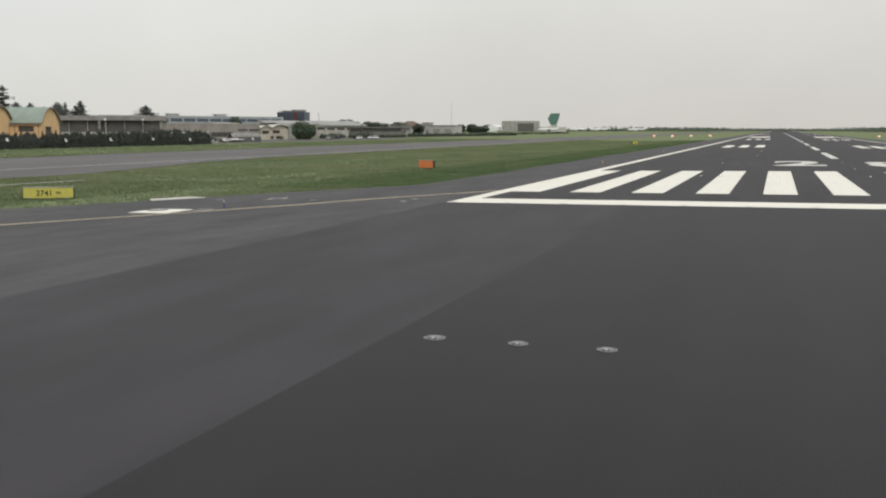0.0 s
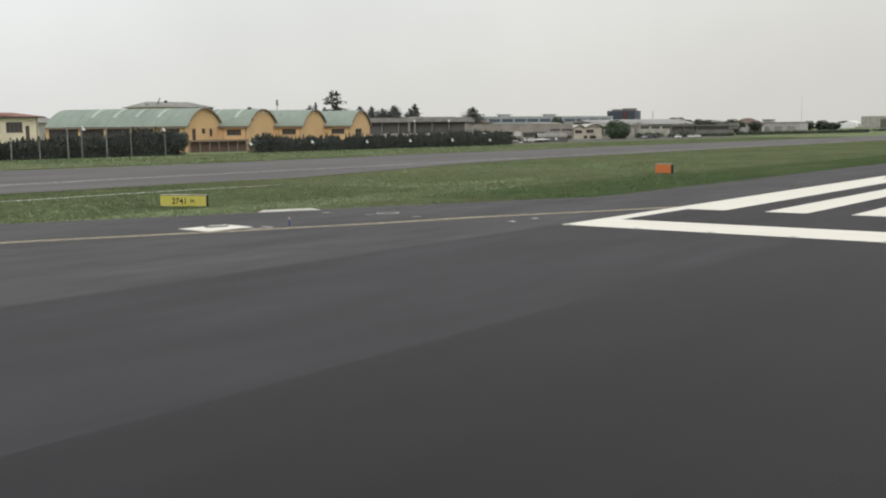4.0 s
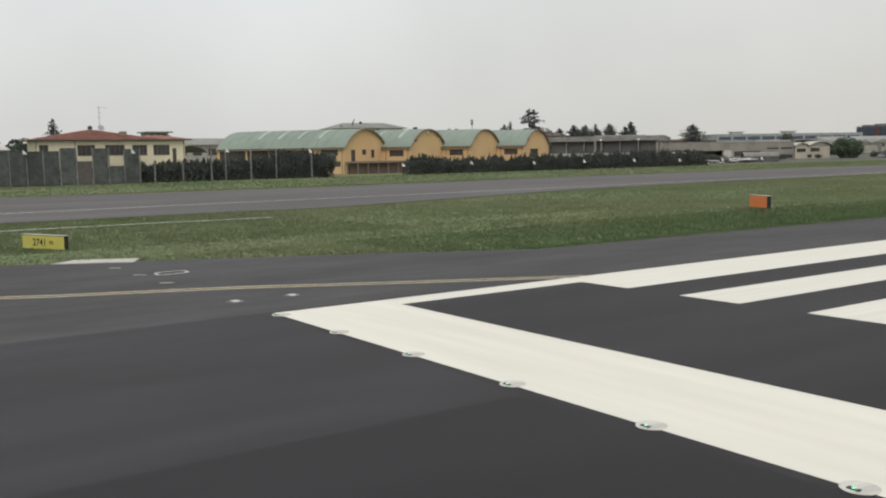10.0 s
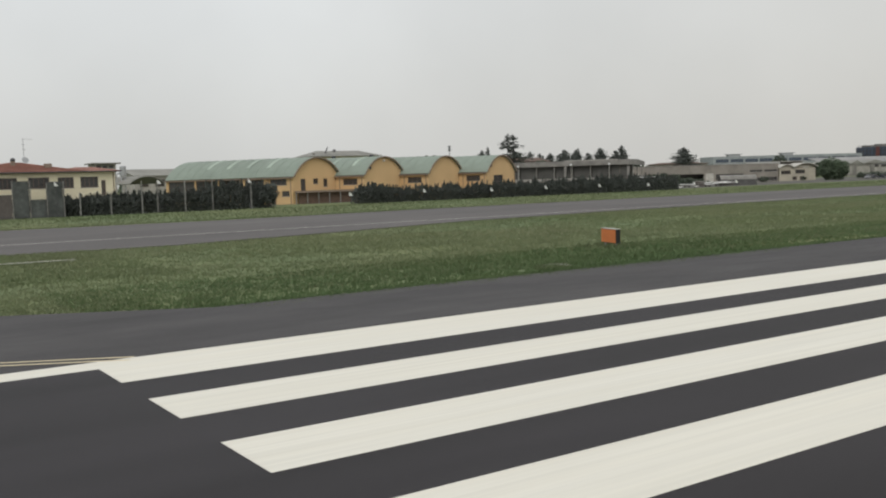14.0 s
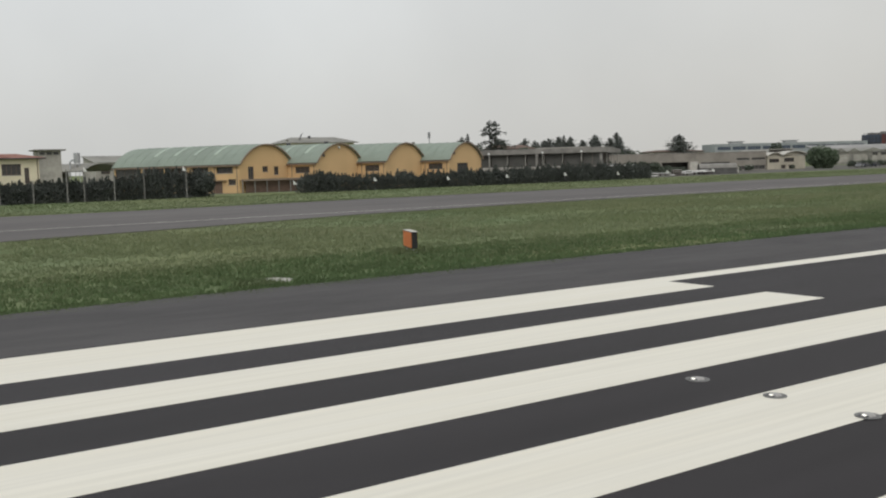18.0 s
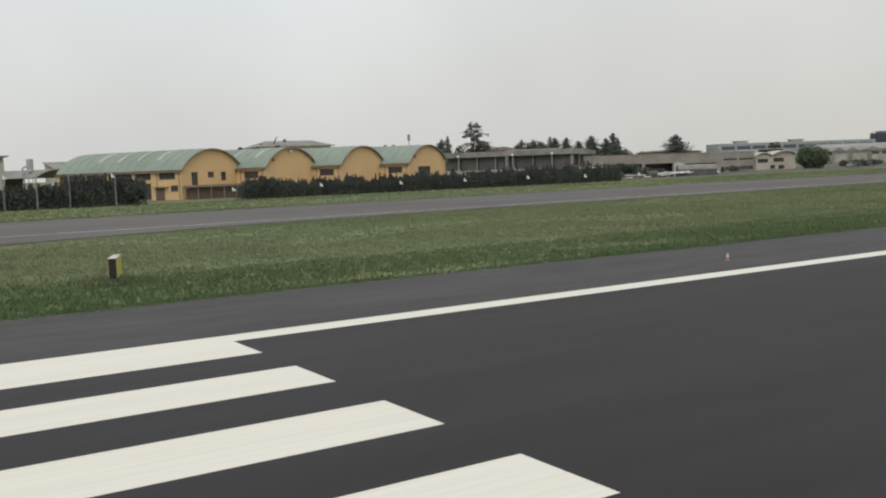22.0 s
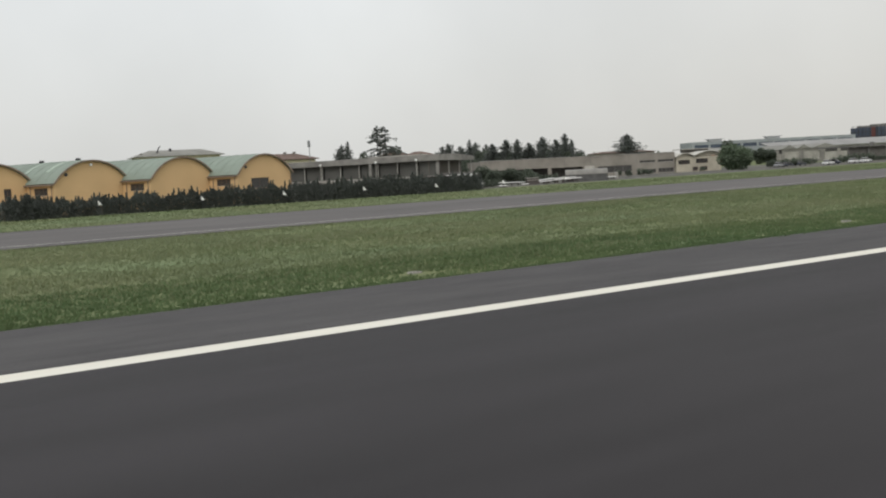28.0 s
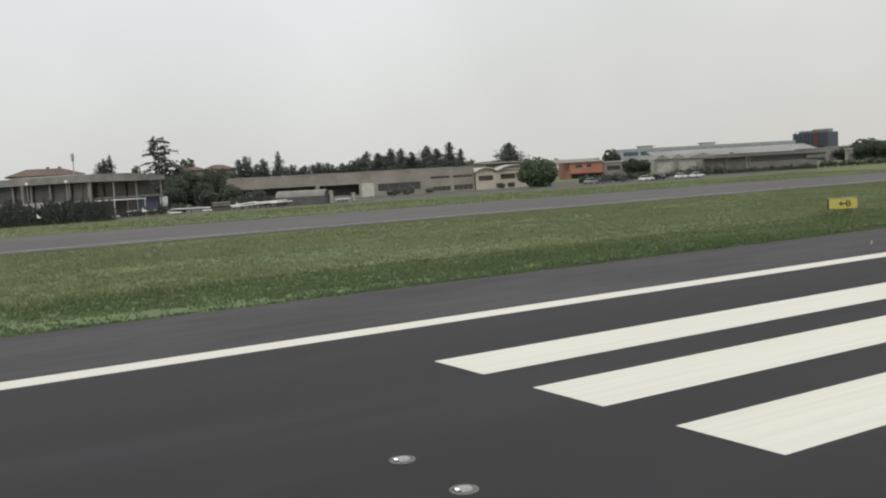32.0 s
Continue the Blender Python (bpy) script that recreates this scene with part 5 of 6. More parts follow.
for x, y, w, h, turn in ((572.0, 316.0, 26.0, 6.4, -60), (604.0, 352.0, 34.0, 8.2, -58)):
    ls = thing("grey_side_shed", pose(x, y, G, 0, 0, turn), "low grey shed with a pale roof beside trees", "shed", "far sheds")
    part("walls", boxes((0, 0, 0, w, 12, h - 0.6)), CONCRETE_DARK, ls)
    part("roof", boxes((-0.5, -0.5, h - 0.6, w + 0.5, 12.5, h), bevel=0.05), CONCRETE, ls)
    for k in range(4):
        part("door", boxes((2 + k * w / 4.4, -0.06, 0, 5 + k * w / 4.4, 0, 3.6)), SHADOWED, ls)
# The far walls are coloured pale to take in the haze of distance.
HAZED_WALL = material("hazed_far_wall", (0.40, 0.39, 0.375), 0.9, vary=0.06, grain=0.3, stain=0.15)
for x, y0, y1, d, wall, top, mat in ((620, 271.0, 291.0, 14, 6.2, 10.4, ROOF_BROWN), (600, 296.0, 308.0, 12, 7.2, 9.1, ROOF_GREY), (660, 318.0, 340.0, 14, 8.0, 10.0, ROOF_GREY)):
    b = thing("far_house", pose(x, y1, G, 0, 0, -90), "far house with a low hipped roof", "house", "far houses")
    part("walls", boxes((0, 0, 0, y1 - y0, d, wall)), HAZED_WALL, b)
    hip_roof(0, y1 - y0, 0, d, wall + 0.2, top, 0.9, mat, b, ridge=(y1 - y0) * 0.42)
    for k in range(3):
        part("window", boxes(((y1 - y0) * (0.12 + 0.3 * k), -0.05, wall - 2.4, (y1 - y0) * (0.28 + 0.3 * k), 0, wall - 0.9)), DARK_GLASS, b)
for x, y0, y1, d, h in ((700, 268.0, 303.0, 16, 7.6), (720, 300.0, 307.0, 9, 10.0), (840, 352.0, 420.0, 20, 8.0), (880, 430.0, 500.0, 20, 9.0)):
    b = thing("low_warehouse", pose(x, y1, G, 0, 0, -90), "low flat-roofed warehouse on the far side, paled for haze", "warehouse", "far warehouses")
    part("walls", boxes((0, 0, 0, y1 - y0, d, h - 0.5)), HAZED_WALL, b)
    part("roof", boxes((-0.5, -0.6, h - 0.5, y1 - y0 + 0.5, d + 0.5, h), bevel=0.06), ROOF_GREY, b)
    for k in range(3):
        part("door", boxes(((y1 - y0) * (0.1 + 0.3 * k), -0.08, 0, (y1 - y0) * (0.28 + 0.3 * k), 0, h * 0.55)), CONCRETE_DARK, b)


# ---- boundary fence ----
SCREEN = material("dark_green_fence_mesh", (0.085, 0.092, 0.088), 0.9, vary=0.25, grain=1.5, stain=0.35, stain_scale=0.5, rand=0.2)
BLOCK = material("grey_brown_blockwork", (0.12, 0.105, 0.098), 0.9, vary=0.15, grain=3, stain=0.2)
POST = material("weathered_fence_post", (0.24, 0.235, 0.22), 0.9, vary=0.2, grain=3, stain=0.35, stain_scale=0.8, rand=0.3)
fence = thing("boundary_fence", pose(0, 153.2, G), "boundary fence of concrete posts with dark mesh screens", "fence")
rng = random.Random(3)
heights = {-1: 4.4, 0: 4.5, 1: 4.5, 2: 4.5, 3: 4.5, 4: 4.45, 5: 4.9, 6: 2.8, 7: 4.8, 8: 1.9, 9: 4.6}
for k in range(-9, 11):
    x = 1.1 + 2.42 * k + rng.uniform(-0.05, 0.05)
    top = max(heights.get(k, 4.3), heights.get(k - 1, 4.3)) + rng.uniform(-0.25, 0.05)
    post = part("post", boxes((x - 0.09, -0.1, 0, x + 0.09, 0.1, top - G), bevel=0.02), POST, fence)
    part("cap", prism([(x - 0.11, -0.12, top - G), (x + 0.11, -0.12, top - G), (x, -0.12, top - G + 0.1)], (0, 1, 0), 0.24), POST, post)
    if k < 10:
        hi = heights.get(k, 4.3) + rng.uniform(-0.08, 0.08)
        panel = part("panel", boxes((x + 0.1, 0.07, 0.05, x + 2.32, 0.13, hi - G)), BLOCK if k == 6 else SCREEN, fence, "blockwork infill panel" if k == 6 else "dark green mesh screen")
        for z in (0.3, hi - G - 0.1):
            part("rail", boxes((x + 0.1, 0.045, z - 0.03, x + 2.32, 0.07, z + 0.03)), DARK_METAL, panel)
for x, hi in ((27.7, 3.7), (32.4, 3.5), (37.3, 5.25), (39.8, 5.2), (44.4, 5.2), (49.1, 5.15), (56.0, 4.6)):
    post = part("post", boxes((x - 0.08, -0.1, 0, x + 0.08, 0.1, hi), bevel=0.02), POST, fence)


def perimeter_lamp(x, top):
    t = thing("perimeter_lamp", pose(x, 152.7, G), "white wedge-shaped perimeter lamp on a thin post", "lamp", "perimeter lamps")
    part("post", tube([(0, 0, 0), (0, 0, top - G)], 0.035), DARK_METAL, t)
    part("lamp_head", prism([(-0.25, -0.25, top - G - 0.05), (0.30, -0.25, top - G - 0.05), (-0.25, -0.25, top - G + 0.62)], (0, 1, 0), 0.4), WHITE_METAL, t, "white wedge lamp head")


for x, top in ((-13.6, 4.0), (8.1, 4.05), (24.2, 4.0), (40.0, 3.95), (55.6, 3.7), (75.2, 0.75), (91.4, 0.85), (107.7, 0.6), (122.1, 0.6), (137.6, 0.55), (152.9, 0.3), (168.5, 0.2), (184.0, 0.2)):
    perimeter_lamp(x, top)


# ---- parked cars and yard clutter ----
BOARD_WHITE = material("white_sheet_board", (0.72, 0.71, 0.68), 0.7, vary=0.08, grain=1.5, stain=0.2, stain_scale=0.6, rand=0.1)
CAR_PAINTS = [material("white_car_paint", (0.72, 0.72, 0.72), 0.25, vary=0.02, spec=0.6), material("silver_car_paint", (0.42, 0.43, 0.45), 0.3, metal=0.5, vary=0.02),
              material("dark_car_paint", (0.03, 0.035, 0.05), 0.25, vary=0.02, spec=0.6)]
RUBBER = material("tyre_rubber", (0.03, 0.03, 0.03), 0.85, vary=0.1)


def car(paint, label):
    t = thing("parked_car", Matrix(), label, "car", "parked cars")
    low = [(-2.1, 0.35), (-2.15, 0.75), (-1.95, 0.92), (-1.0, 0.98), (1.0, 0.95), (1.95, 0.82), (2.12, 0.6), (2.08, 0.35)]
    bm = prism([(x, -0.86, z) for x, z in low], (0, 1, 0), 1.72)
    bmesh.ops.bevel(bm, geom=bm.edges[:], offset=0.05, segments=2, affect="EDGES")
    part("body", bm, paint, t)
    cab = [(-1.75, 0.95), (-1.35, 1.42), (0.35, 1.45), (1.05, 0.95)]
    bm = prism([(x, -0.72, z) for x, z in cab], (0, 1, 0), 1.44)
    bmesh.ops.bevel(bm, geom=bm.edges[:], offset=0.07, segments=2, affect="EDGES")
    part("glasshouse", bm, DARK_GLASS, t, "dark car windows")
    part("roof_panel", boxes((-1.35, -0.66, 1.40, 0.38, 0.66, 1.49), bevel=0.03), paint, t)
    for x in (-1.3, 1.3):
        for y in (-0.8, 0.8):
            w = part("wheel", place(lathe([(0.20, -0.1), (0.31, -0.1), (0.33, -0.05), (0.33, 0.05), (0.31, 0.1), (0.20, 0.1)], 14), pose(x, y, 0.33, 90)), RUBBER, t)
            part("rim", place(lathe([(0.18, -0.105), (0.05, -0.115), (0.05, 0.115), (0.18, 0.105)], 12), pose(x, y, 0.33, 90)), GREY_METAL, w)
    for s in (1, -1):
        part("headlight", boxes((2.0, s * 0.62 - 0.14, 0.62, 2.13, s * 0.62 + 0.14, 0.76), bevel=0.02), WHITE_METAL, t)
    return t


masters = [car(CAR_PAINTS[0], "white parked car beside the sheds"), car(CAR_PAINTS[1], "silver parked car beside the sheds"), car(CAR_PAINTS[2], "dark parked car beside the sheds")]
lots = [(0, 290.8, 168, 10), (0, 303.2, 168.6, 12), (0, 308.0, 168.2, 8), (2, 298.0, 172, 90), (2, 286.0, 178, 10), (1, 281.0, 177.0, 20), (2, 293.0, 179, 10)]
used = set()
for kind_i, x, y, turn in lots:
    m = pose(x, y, G, 0, 0, turn)
    if kind_i in used:
        copy_thing(masters[kind_i], m)
    else:
        masters[kind_i].matrix_world = m
        used.add(kind_i)
# low walls, boards and beams lying about the yard
pier = thing("yard_wall", pose(183.4, 165.0, G, 0, 0, 2), "short brown block wall with pale boards on top", "wall")
part("wall_body", boxes((0, 0, 0, 3.2, 0.5, 1.45), bevel=0.02), BLOCK, pier)
part("coping", boxes((-0.1, -0.1, 1.45, 3.3, 0.6, 1.6), bevel=0.02), CONCRETE, pier, "pale board on the wall")
part("coping", boxes((0.0, -0.25, 1.0, 3.2, -0.02, 1.12)), CONCRETE, pier, "pale board on the wall")
rng = random.Random(8)
for x, y, w, d, z0, z1, turn in [(164.2, 165.0, 1.5, 1.2, 0.75, 0.55, -4), (165.6, 164.2, 1.4, 1.0, 0.25, 0.4, -2), (168.6, 166.0, 2.6, 0.8, 1.35, 1.5, 2), (171.2, 166.5, 2.6, 0.7, 1.2, 1.4, 0), (176.0, 165.2, 7.2, 0.5, 1.25, 1.05, 3),
                                 (175.4, 164.0, 2.2, 0.7, 0.3, 0.35, 8), (181.0, 163.5, 1.8, 0.6, 0.35, 0.45, 0), (186.8, 166.5, 5.8, 1.2, 1.0, 1.7, 6), (186.9, 164.6, 8.8, 0.9, 0.75, 1.45, 3), (191.5, 166.0, 6.5, 0.9, 1.5, 1.75, 0), (194.0, 164.5, 4.5, 0.6, 1.2, 1.4, 1), (209.0, 168.0, 3.0, 0.8, 0.8, 0.9, 0)]:
    z0, z1, d = z0 * 0.66, z1 * 0.66, d * 0.8
    st = thing("board_stack", pose(x, y, G, 0, 0, turn), "pale boards lying on trestles in the yard", "boards", "yard boards")
    part("board", prism([(0, 0, z0), (w, 0, z1), (w, d, z1 + 0.1), (0, d, z0 + 0.1)], (0, 0, 1), 0.05), BOARD_WHITE, st, "white sheet board")
    part("board", prism([(0.2, 0.1, z0 - 0.12), (w * 0.8, 0.1, z1 - 0.12), (w * 0.8, d * 0.9, z1 - 0.02), (0.2, d * 0.9, z0 - 0.02)], (0, 0, 1), 0.06), BLOCK, st)
    for s in (0.2, 0.5, 0.75):
        part("trestle", boxes((w * s - 0.08, 0.1, 0, w * s + 0.08, d * 0.8, z0 + (z1 - z0) * s - 0.1)), BLOCK, st)
for x, y, h in ((206.6, 168.6, 2.2), (208.2, 168.8, 2.3), (213.4, 169.6, 1.6)):
    solid_post = thing("gate_post", pose(x, y, G), "grey concrete gate post in the yard", "gate post", "gate posts")
    part("shaft", boxes((-0.3, -0.25, 0, 0.3, 0.25, h), bevel=0.03), CONCRETE, solid_post)
    part("cap", boxes((-0.36, -0.31, h, 0.36, 0.31, h + 0.1), bevel=0.03), CONCRETE_PALE, solid_post)


# ---- plants ----
def quads(centres, sizes, rng, flat=0.0):
    """Small leaf faces at the centres, each turned at random; flat above 0 lays them nearer to level."""
    n = len(centres)
    a = rng.normal(size=(n, 3))
    a[:, 2] *= 1 - flat
    a /= np.linalg.norm(a, axis=1)[:, None]
    b = np.cross(a, rng.normal(size=(n, 3)))
    b /= np.linalg.norm(b, axis=1)[:, None]
    s = np.asarray(sizes)[:, None]
    c = np.asarray(centres)
    v = np.stack([c + a * s, c + b * s * 0.7, c - a * s * 0.9, c - b * s * 0.6], 1).reshape(-1, 3)
    f = np.arange(4 * n).reshape(n, 4)
    return v.tolist(), f.tolist()


def conifer(seed, height, width, boughs=70, power=0.85, ragged=0.3, size=0.42, bare=0.05, leaders=((0, 0, 1.0),), lift=-0.15, fluff=0.24):
    """A dense crown of boughs round one or more leaders."""
    rng = np.random.default_rng(seed)
    pts, sz = [], []
    for ox, oy, share in leaders:
        for k in range(boughs):
            u = bare + (0.97 - bare) * (k + rng.random()) / boughs
            full = (width / 2) * (1 - u) ** power * min(1.0, 0.55 + 3.0 * (u - bare)) + 0.12
            an = 2.399 * k + rng.normal(0, 0.5)
            ln = full * (1 + rng.uniform(-ragged, ragged))
            steps = max(3, int(ln / (size * 0.42)))
            for j in range(steps):
                r = ln * (j + rng.random()) / steps
                for _ in range(3):
                    w = 0.10 + 0.20 * r
                    pts.append((ox + r * math.cos(an) + rng.normal(0, w), oy + r * math.sin(an) + rng.normal(0, w), u * height * share + lift * r + rng.normal(0, fluff)))
                    sz.append(size * rng.uniform(0.6, 1.2) * (1 - 0.35 * u))
        for z in np.linspace(0.9, 1.0, 7):
            pts.append((ox + rng.normal(0, 0.06), oy + rng.normal(0, 0.06), z * height * share))
            sz.append(size * 0.5)
    return quads(pts, sz, rng, 0.2)


def cedar_crown(seed, height, width):
    """Ragged boughs with drooping tips on two leaders, open at the top, over a dense skirt."""
    rng = np.random.default_rng(seed)
    pts, sz = [], []
    for ox, share in ((-1.25, 1.0), (1.45, 0.985)):
        for b in range(36):
            u = 0.32 + 0.66 * (b + rng.uniform(-1.5, 1.5)) / 36
            an = 2.399 * b + rng.normal(0, 0.6) + (0 if ox < 0 else 1.1)
            ln = width / 2 * (0.14 + 0.90 * max(1 - u, 0.0) ** 0.72) * rng.choice([0.45, 0.75, 1.0, 1.2], p=[0.25, 0.35, 0.28, 0.12])
            rise, droop = rng.uniform(0.0, 0.35), rng.uniform(0.05, 0.11)
            steps = int(7 + ln * 12)
            for j in range(steps):
                r = ln * (j + rng.random()) / steps
                w = 0.12 + 0.10 * r
                hang = -abs(rng.normal(0, 0.28)) * (0.3 + r / max(ln, 0.5))
                pts.append((ox + r * math.cos(an) + rng.normal(0, w), r * math.sin(an) + rng.normal(0, w), u * height * share + rise * r - droop * r * r + hang))
                sz.append(rng.uniform(0.20, 0.40))
        for z in np.linspace(0.35, 1.0, 110):
            pts.append((ox + rng.normal(0, 0.25), rng.normal(0, 0.25), z * height * share))
            sz.append(rng.uniform(0.2, 0.42))
    for _ in range(2800):
        r, an = width / 2 * 0.95 * math.sqrt(rng.random()), rng.random() * 2 * math.pi
        pts.append((r * math.cos(an), r * math.sin(an), 2.0 + rng.random() * (8.2 - 0.62 * r + 0.7 * math.sin(3 * an))))
        sz.append(rng.uniform(0.3, 0.5))
    return quads(pts, sz, rng, 0.2)


def broadleaf(seed, height, width, trunk=0.22, lobes=16, leaves=2600, size=0.36, squash=1.0):
    rng = np.random.default_rng(seed)
    cz = height * (1 + trunk) / 2
    half = height * (1 - trunk) / 2
    cen = rng.normal(size=(lobes, 3))
    cen /= np.linalg.norm(cen, axis=1)[:, None]
    cen *= rng.uniform(0.35, 0.72, (lobes, 1))
    rad = rng.uniform(0.28, 0.45, lobes)
    which = rng.integers(0, lobes, leaves)
    d = rng.normal(size=(leaves, 3))
    d /= np.linalg.norm(d, axis=1)[:, None]
    p = cen[which] + d * (rad[which] * rng.uniform(0.55, 1.05, leaves) ** 0.5)[:, None]
    p = p * [width / 2, width / 2, half * squash] + [0, 0, cz]
    limbs = [(c * [width / 2, width / 2, half] * 0.8 + [0, 0, cz]) for c in cen[:7]]
    return quads(p, rng.uniform(0.6, 1.2, leaves) * size, rng), limbs


def tree(name, m, crown, leaf, label, category, height, group="", limbs=(), trunk_r=0.22, top=0.9):
    t = thing(name, m, label, category, group)
    part("trunk", tube([(0, 0, 0), (0.05, 0.03, height * 0.3), (0, 0.06, height * top)], trunk_r, 8, 0.04), BARK, t)
    for l in limbs:
        part("limb", tube([(0.02, 0.02, height * 0.22), (l[0] * 0.5, l[1] * 0.5, (l[2] + height * 0.22) / 2 + 0.3), tuple(l)], trunk_r * 0.45, 6, 0.03), BARK, t)
    part("crown", crown, leaf, t)
    return t


def sized(x, y, turn, s, sz=None):
    return pose(x, y, G, 0, 0, turn) @ Matrix.Diagonal((s, s, sz or s, 1))


# far pyramid-shaped conifer standing alone
tree("lone_conifer", sized(362.3, 328.6, 25, 1.0), conifer(17, 16.8, 21.0, 140, 0.76, 0.34, 0.5, 0.10, lift=0.10, fluff=0.16), LEAF_DARK, "broad pyramid-shaped conifer with upswept boughs behind the roofs", "tree", 16.0)
# tall cedar with layered, ragged boughs
cedar = thing("cedar_tree", pose(198.0, 262.3, G), "tall dark cedar with ragged layered boughs", "tree")
part("trunk", tube([(0, 0, 0), (-0.2, 0.1, 7), (-0.3, 0.1, 18.6)], 0.42, 8, 0.06), BARK, cedar)
part("trunk", tube([(-0.2, 0.1, 5), (0.5, -0.2, 10), (0.6, -0.2, 18.0)], 0.3, 8, 0.05), BARK, cedar)
part("crown", cedar_crown(5, 19.4, 17.5), LEAF_DARK, cedar)
for n, (z, reach, an) in enumerate([(6.5, 5.2, 20), (8.0, 5.6, 200), (9.2, 4.6, 110), (10.5, 4.8, 330), (12.0, 4.0, 160), (13.6, 3.6, 20), (15.0, 2.6, 240)]):
    c, d = math.cos(radians(an)), math.sin(radians(an))
    part("limb", tube([(0, 0, z - 0.5), (c * reach * 0.5, d * reach * 0.5, z), (c * reach, d * reach, z - 0.3)], 0.14, 6, 0.03), BARK, cedar)

con_a = tree("conifer_tree", sized(355.0, 365.8, 0, 1.0, 1.0), conifer(11, 19.6, 14.5, 130, 0.72, 0.28, 0.55), LEAF_DARK, "dark pointed conifer behind the roofs", "tree", 19.0, "far conifers")
con_b = tree("conifer_tree", sized(347.0, 420.0, 60, 0.85, 1.0), conifer(12, 15.5, 13.5, 60, 0.5, 0.4, 0.55, 0.04, ((-3.0, 0.4, 0.93), (0.3, -1.5, 1.0), (3.2, 0.8, 0.88)), 0.02), LEAF_DARK, "broad dark conifer with several leaders behind the roofs", "tree", 16.9, "far conifers")
con_d = tree("conifer_tree", sized(340.8, 387.2, 0, 1.0), conifer(14, 18.2, 15.5, 130, 0.7, 0.28, 0.55, 0.03), LEAF_DARK, "wide dark conifer in a dense row", "tree", 17.6, "far conifers")
con_c = tree("conifer_tree", sized(234.6, 267.4, 0, 1.0), conifer(13, 14.3, 6.6, 85, 0.7, 0.3, 0.42), LEAF_DARK, "narrow dark conifer behind the roofs", "tree", 14.0, "far conifers")
# master, place, turn, spread and height
for src, x, y, turn, s, sz in [(con_b, 344.0, 432.6, 80, 0.85, 1.22), (con_b, 350.5, 430, 140, 0.65, 1.14), (con_b, 338.5, 428, 200, 0.55, 1.02),
                               (con_d, 339.7, 395.7, 50, 1.05, 1.02), (con_d, 341.6, 378.1, 110, 1.05, 0.88), (con_d, 348.4, 375.9, 20, 1.2, 1.02), (con_d, 344.4, 359.8, 75, 0.95, 0.91), (con_d, 346.0, 371.8, 200, 0.9, 0.95), (con_d, 337.5, 405.0, 150, 1.1, 0.93),
                               (con_a, 366.2, 374.5, 200, 0.75, 0.85), (con_b, 373, 377, 33, 0.6, 0.72), (con_b, 345, 408, 130, 0.75, 0.82), (con_b, 348, 397, 20, 0.7, 0.78), (con_b, 350, 388, 90, 0.7, 0.78), (con_b, 361, 384, 190, 0.75, 0.74), (con_b, 353, 375, 240, 0.6, 0.72),
                               (con_b, 221.8, 261.5, 10, 0.62, 0.84), (con_b, 227.8, 263, 120, 0.56, 0.78), (con_b, 181.9, 258.6, 60, 0.48, 0.88), (con_c, 183.6, 256.6, 10, 0.8, 1.02),
                               (con_c, 17.9, 181, 15, 0.85, 0.80), (con_c, 7.6, 189, 20, 0.95, 0.79), (con_c, 9.0, 190, 70, 0.8, 0.68), (con_c, 4.7, 189, 90, 1.1, 0.95), (con_b, -3.5, 188, 30, 0.6, 0.85), (con_b, 15.0, 182, 90, 0.36, 0.52),
                               (con_b, 297, 418, 10, 0.8, 0.86), (con_b, 304, 420, 70, 0.9, 0.82), (con_b, 312, 422, 33, 0.9, 0.90), (con_b, 319, 424, 150, 0.9, 0.88), (con_b, 290, 420, 50, 0.8, 0.75), (con_b, 326, 424, 100, 0.9, 0.85)]:
    copy_thing(src, sized(x, y, turn, s, sz))

cr, lb = broadleaf(21, 8.2, 10.4, -0.12, 34, 7500, 0.36)
tree("round_tree", sized(268.6, 181.8, 0, 1.0), cr, LEAF_GREEN, "dense round green tree beside the cream house", "tree", 8.1, "", lb, 0.25, 0.7)
cr, lb = broadleaf(22, 9.0, 8.0, -0.08, 28, 4600, 0.40)
bro = tree("leafy_tree", sized(196.5, 225.0, 0, 1.0), cr, LEAF_BROAD, "leafy green tree among the buildings", "tree", 9.0, "leafy trees", lb, 0.22, 0.7)
for x, y, turn, s, sz in [(208.5, 273, 70, 0.95, 1.48), (204.0, 264, 30, 0.6, 1.2), (192.0, 262, 10, 0.66, 1.24), (198.0, 262.5, 130, 0.8, 1.1), (201.5, 226, 120, 0.85, 0.98), (191.5, 220, 40, 0.8, 0.86), (205.0, 222, 200, 0.7, 0.88), (209, 236, 20, 0.8, 0.85), (195.5, 212, 70, 0.8, 0.62), (188.5, 214, 110, 0.7, 0.55),
                          (200.5, 208, 20, 0.7, 0.55), (383.0, 286.0, 20, 1.1, 1.22), (361.0, 251.0, 100, 0.85, 0.74), (366.5, 250.0, 220, 0.8, 0.66), (14.5, 190, 30, 1.0, 0.9), (9.0, 192, 80, 0.8, 0.75), (612, 330, 10, 2.6, 1.32), (594, 333, 70, 1.8, 0.8),
                          (628, 333, 140, 2.4, 1.15), (645, 336, 60, 2.2, 1.0), (-4, 184, 45, 1.1, 0.85), (-12, 183, 10, 1.2, 0.9), (186.0, 266, 110, 0.8, 1.05), (213, 264, 33, 0.9, 1.12), (217, 268, 70, 0.8, 1.1), (189, 186, 30, 0.6, 0.42), (194, 187, 90, 0.65, 0.44), (199, 187, 150, 0.6, 0.40), (20.0, 192, 60, 0.8, 0.8)]:
    copy_thing(bro, sized(x, y, turn, s, sz))
